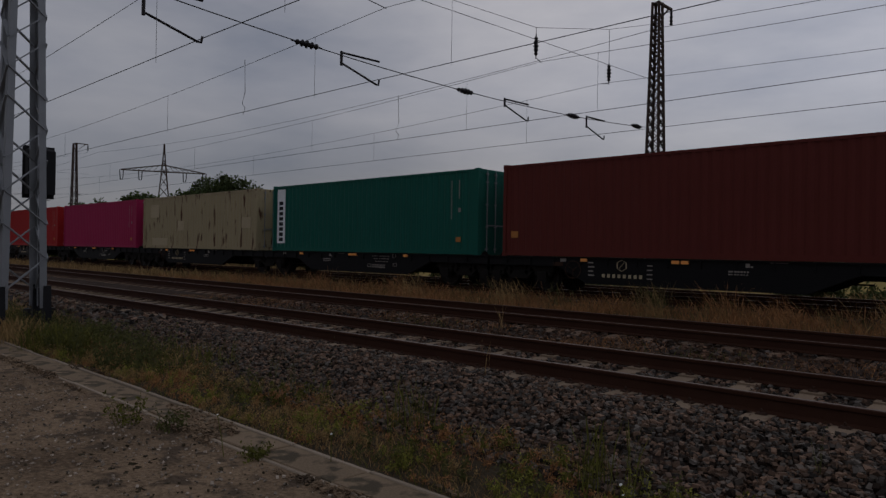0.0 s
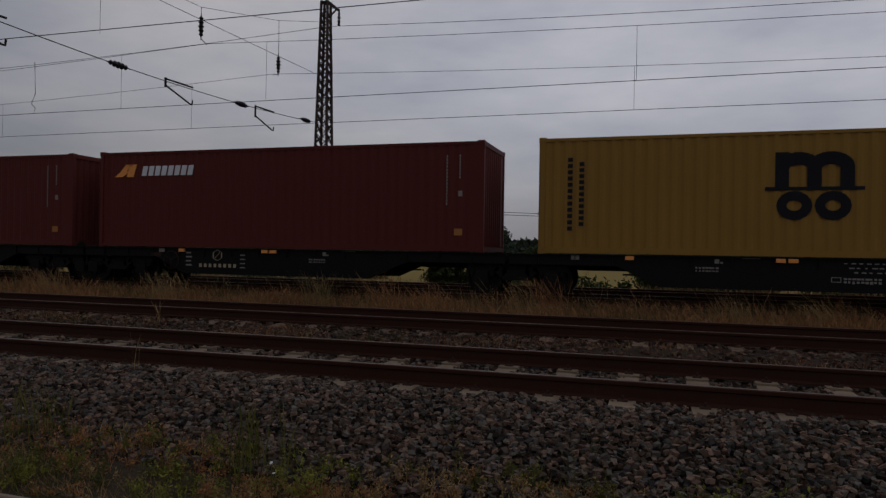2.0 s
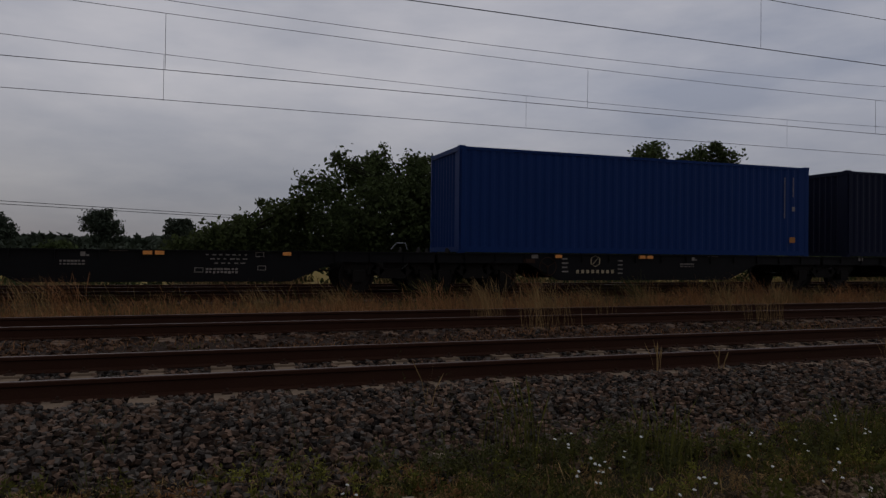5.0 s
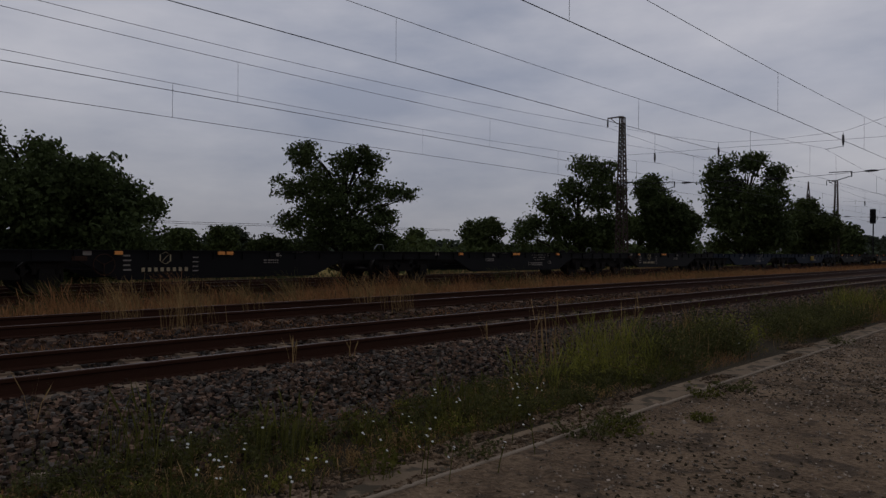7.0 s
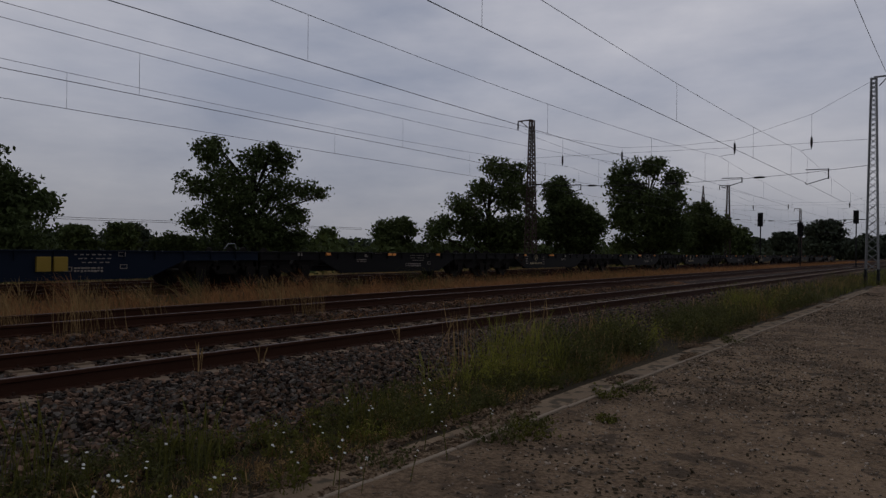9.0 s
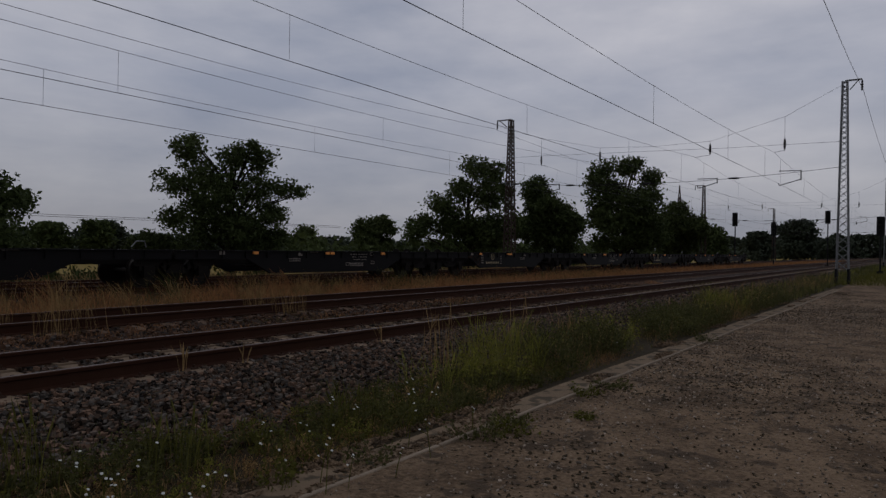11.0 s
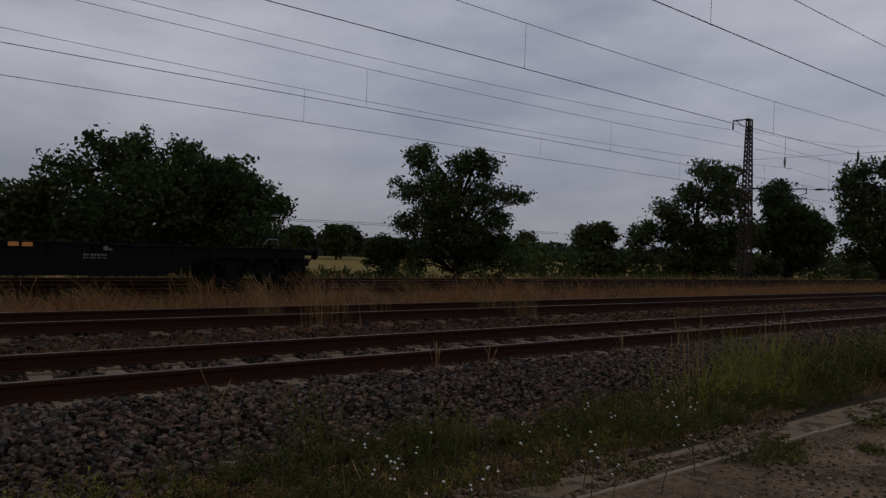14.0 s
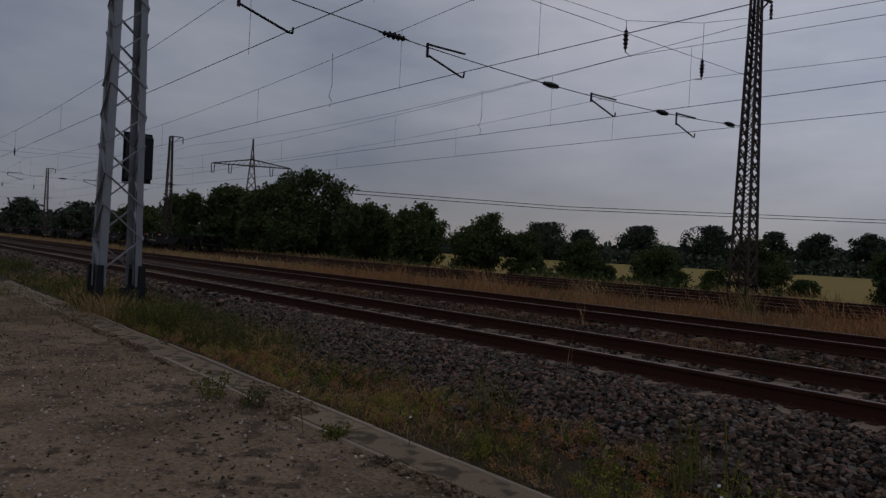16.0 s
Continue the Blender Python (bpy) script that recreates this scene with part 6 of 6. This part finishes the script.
def leafy_clump(x, y, h, r, mat, seed):
    """A low weed: thin crooked stalks set with many small leaves."""
    rng = np.random.default_rng(seed)
    k, m = int(10 + 60 * r), 10
    a, q = rng.uniform(0, 6.283, k), r * np.sqrt(rng.random(k)) * 0.7
    roots = np.stack([q * np.cos(a), q * np.sin(a), 0 * q], -1)
    hh = h * rng.uniform(0.35, 1.0, k)
    tips = roots + np.stack([np.cos(a) * q * 0.9 + rng.normal(0, 0.05, k), np.sin(a) * q * 0.9 + rng.normal(0, 0.05, k), hh], -1)
    g = Geo()
    for p, t in zip(roots, tips):
        g.tube([p, (p + t) / 2 + np.array([0, 0, 0.03]), t], 0.0028, 4, r2=0.0012)
    f = rng.uniform(0.1, 1.0, (k, m, 1))
    c = (roots[:, None] + (tips - roots)[:, None] * f + rng.normal(0, 0.022, (k, m, 3))).reshape(-1, 3)
    c[:, 2] = np.maximum(c[:, 2], 0.008)
    p = thing("low_weed", "low green leafy weed growing beside the kerb", "plant", "low weeds", at=pose(x, y, ground_z(y)))
    part("stalk_cluster", g, mat, p)["kind"] = "stuff"
    part("foliage", leaves("foliage", c, rng.uniform(0.014, 0.042, len(c)), mat, rng), (), p)["kind"] = "stuff"


def build_kerb_soil():
    """Soil and litter that has crept over the kerb slabs in patches."""
    rng = np.random.default_rng(31)
    n = 26000
    x, y = rng.uniform(-14, 32, n), rng.uniform(3.0, 3.66, n)
    f = np.array([noise.noise(Vector((p * 0.75, q * 2.5, 7))) for p, q in zip(x, y)])
    keep = f + 1.5 * np.maximum(0, y - 3.5) + 1.8 * np.maximum(0, 3.24 - y) * (x < 5) + 0.5 * ((x > 0.5) & (x < 6.4)) - 2.0 * ((x > 2.5) & (y < 3.11)) > 0.30
    x, y = x[keep], y[keep]
    z = np.full(len(x), -0.434) + rng.uniform(-0.008, 0.006, len(x))
    me = shards("kerb_soil", np.stack([x, y, z], -1), rng.uniform(0.012, 0.04, len(x)), M_PATH, rng, 0.35)
    tagged(new("kerb_soil", me), "loose soil and gravel spilled over the kerb slabs", "soil", kind="stuff")


def build_tufts():
    """Clumps that stand out singly; the tall ones before the train bend in its wind."""
    made = []
    for i, (x, y, h) in enumerate(((-7.4, 14.6, 1.0), (-5.6, 14.2, 1.05), (-2.6, 14.6, 0.95), (1.4, 14.8, 0.8), (5.0, 14.4, 0.85), (6.2, 14.3, 0.9), (7.2, 13.6, 0.95),
                                    (10.9, 13.4, 0.9), (12.4, 14.2, 0.9), (14.6, 14.3, 0.85), (16.5, 14.1, 0.8),
                                    (-11.5, 14.3, 0.9), (-15.0, 14.5, 0.9), (-19.0, 14.2, 0.95), (19.5, 13.8, 0.8), (10.0, 13.9, 0.85))):
        made.append((tuft(x, y, 80, h * 1.05, 0.34, M_GRASS_R if i % 3 == 1 else M_GRASS_D, 200 + i, "tall_grass", "tall dry grass tuft with seed heads, blown aside", "tall grass tufts", (-0.15, 0), width=0.0055, lean=0.26), y))
    for i, (x, y, h) in enumerate(((5.49, 10.65, 0.96), (5.74, 10.79, 0.86), (6.32, 11.04, 0.95), (5.29, 11.97, 1.02), (4.93, 11.50, 0.85), (8.04, 12.52, 0.70), (10.04, 11.42, 0.70), (10.57, 11.62, 0.97), (10.29, 10.78, 0.90), (10.67, 10.75, 0.95))):
        made.append((tuft(x, y, 30, h, 0.26, M_GRASS_D, 230 + i, "tall_grass", "tall golden grass tuft between the two near tracks", "tall grass tufts", (-0.08, 0), width=0.0055, lean=0.17), y))
    for i, x in enumerate((-17.5, -12.8, -8.2, -5.3, -2.4, 3.2, 5.6, 6.9, 8.4, 10.2, 11.8, 13.5, 15.3, 17.6, 21.0, 24.5)):
        y = 16.3 + 0.35 * math.sin(7.1 * i)
        made.append((tuft(x, y, 90, 0.85 + 0.2 * math.sin(3.3 * i), 0.34 + 0.12 * math.sin(2.3 * i), (M_GRASS_R, M_GRASS_D, M_WEED, M_GRASS_R)[i % 4], 250 + i, "tall_grass", "tall grass clump bent over by the passing train's wind", "tall grass tufts", (-0.45, 0), width=0.006, lean=0.3), y))
    for i, (x, y, h) in enumerate(((4.7, 6.25, 0.42), (5.5, 6.25, 0.42), (7.9, 6.2, 0.45), (-8.3, 10.3, 0.6), (-5.2, 6.2, 0.5), (1.9, 5.6, 0.5))):
        tuft(x, y, 5, h, 0.05, M_GRASS_D, 290 + i, "dry_stalk", "few pale dry stalks standing in the ballast", "dry stalks", heads=0.9, width=0.008, lean=0.15)
    for i, (x, y, h, n) in enumerate(((8.0, 4.35, 0.95, 190), (8.6, 4.25, 0.8, 130), (7.5, 4.3, 0.7, 130), (19.0, 4.3, 0.9, 180), (20.0, 4.3, 0.8, 160), (6.6, 4.3, 0.55, 110))):
        tuft(x, y, int(n * 0.8), h, 0.36, M_GRASS_Y, 300 + i, "flowering_weed", "yellow-green flowering weed clump beside the ballast", "flowering weeds", heads=0.9, width=0.0045, lean=0.28)
    for i, (x, y, h, n) in enumerate(((3.2, 4.2, 0.6, 60), (5.0, 4.1, 0.55, 60), (9.8, 4.9, 1.0, 26), (7.6, 5.0, 1.05, 22), (10.8, 4.6, 0.9, 30), (-4.6, 4.4, 0.6, 60), (-2.6, 4.3, 0.6, 60), (2.2, 4.5, 0.7, 50))):
        tuft(x, y, n, h, 0.25, M_GRASS_G if i in (0, 1, 5, 6, 7) else M_GRASS_D, 330 + i, "wild_plant", "slender wild plant with thin upright stalks", "slender wild plants", heads=0.5, width=0.007, lean=0.15)
    for i, (x, y, h, r) in enumerate(((-6.75, 2.8, 0.34, 0.15), (-6.3, 3.0, 0.2, 0.16), (-5.0, 3.1, 0.12, 0.14), (5.3, 3.0, 0.2, 0.24), (5.65, 2.85, 0.16, 0.22), (6.0, 3.0, 0.12, 0.16), (7.7, 2.95, 0.10, 0.18),
                                      (8.3, 2.9, 0.07, 0.2), (6.6, 2.5, 0.07, 0.10), (4.2, 3.2, 0.18, 0.16), (3.4, 3.4, 0.24, 0.16), (13.6, 3.1, 0.2, 0.2))):
        leafy_clump(x, y, h, r, M_WEED if i % 2 else M_GRASS_G, 360 + i)
    for i, (x, y, h, n) in enumerate(((-14.2, 3.72, 0.5, 160), (-15.0, 3.74, 0.55, 160), (-13.4, 3.8, 0.5, 150), (-12.4, 3.85, 0.5, 150), (-15.8, 3.8, 0.5, 140), (-11.4, 4.1, 0.55, 150), (-14.6, 3.75, 0.42, 140))):
        tuft(x, y, n, h, 0.4, M_GRASS_G if i % 2 else M_GRASS_D, 390 + i, "grass_clump", "unmown grass clump at the foot of the mast", "grass clumps", heads=0.5, width=0.011, lean=0.3)
    rng = random.Random(8)
    for i in range(40):
        x, y = rng.choice((rng.gauss(2.5, 0.18), rng.gauss(3.65, 0.2), rng.uniform(3.6, 5.6), rng.uniform(-8, 12))), rng.choice((rng.gauss(3.15, 0.18), rng.uniform(3.5, 3.9)))
        h = rng.uniform(0.22, 0.45)
        p = thing("white_wildflower", "small white wildflower on a thin green stalk", "flower", "white wildflowers", at=pose(x, y, ground_z(y) - 0.02))
        g, gp = Geo(), Geo()
        lx, ly = rng.uniform(-0.06, 0.06), rng.uniform(-0.06, 0.06)
        g.tube([(0, 0, 0), (lx * 0.4, ly * 0.4, h * 0.5), (lx, ly, h)], 0.0035, 4)
        for j in range(rng.randint(1, 3)):
            ox, oy, oz = (0, 0, 0) if j == 0 else (rng.uniform(-0.05, 0.05), rng.uniform(-0.05, 0.05), rng.uniform(-0.08, -0.02))
            g.tube([(lx * 0.6, ly * 0.6, h * 0.65), (lx + ox, ly + oy, h + oz)], 0.003, 4)
            gp.lathe((lx + ox, ly + oy, h + oz), (rng.uniform(-0.4, 0.4), rng.uniform(-0.8, 0.1), 1), [(0, 0.003), (0.003, 0.010), (0.006, 0.0095), (0.008, 0.0)], 8)
        part("stalk", g, M_GRASS_G, p)
        part("blossom", gp, M_PETAL, p)
    return made


# ---------------------------------------------------------------- assembly
build_tracks()
build_kerb()
build_ballast()
CONTAINERS = build_containers()
WAGONS = build_wagons()
build_catenary()
build_signal(-16.2, 4.82, 3.2, "black railway signal seen through the lattice mast", 0.95)
for sx, sy, st in ((90, 18.5, 6.1), (90, 14.2, 4.9), (100, 9.6, 6.7), (70, 2.7, 4.45)):
    build_signal(sx, sy, st, "black railway signal on a post far down the line")
build_pylon(-236.1, 107.9, 37.0, 66, 27)
build_pylon(330.0, 93.0, 33.2, 10, 12)
build_field_line()
build_trees()
build_growth()
build_kerb_soil()
TUFTS = build_tufts()


def motions():
    times = (0.0, 2.0, 4.0, 6.0, 8.0, 10.0, 12.0, 14.0, 16.0)
    for slot, c in CONTAINERS.items():
        x = LEAD + PITCH * slot + (0.088 if slot % 2 else -0.088) + L / 2 + (0.25 if slot == 13 else 0.0)
        walk(c, [(t, pose(x - SPEED * t, TRAIN_Y, FLOOR_Z)) for t in times])
    for slot, w in WAGONS.items():
        x = LEAD + PITCH * slot - 0.088
        walk(w, [(t, pose(x - SPEED * t, TRAIN_Y, 0)) for t in times])
    for n, (ob, y) in enumerate(TUFTS):
        base = ob.location.copy()
        rows = []
        for i in range(33):
            t = i * 0.5
            gust = (1.0 if t < 14.6 else 0.35) * (1.0 if y > 12 else 0.35)
            rows.append((t, pose(*base, 3 * gust * math.sin(5.1 * t + n), -7 * gust + 6 * gust * math.sin(3.7 * t + 1.9 * n), 0)))
        walk(ob, rows)


motions()
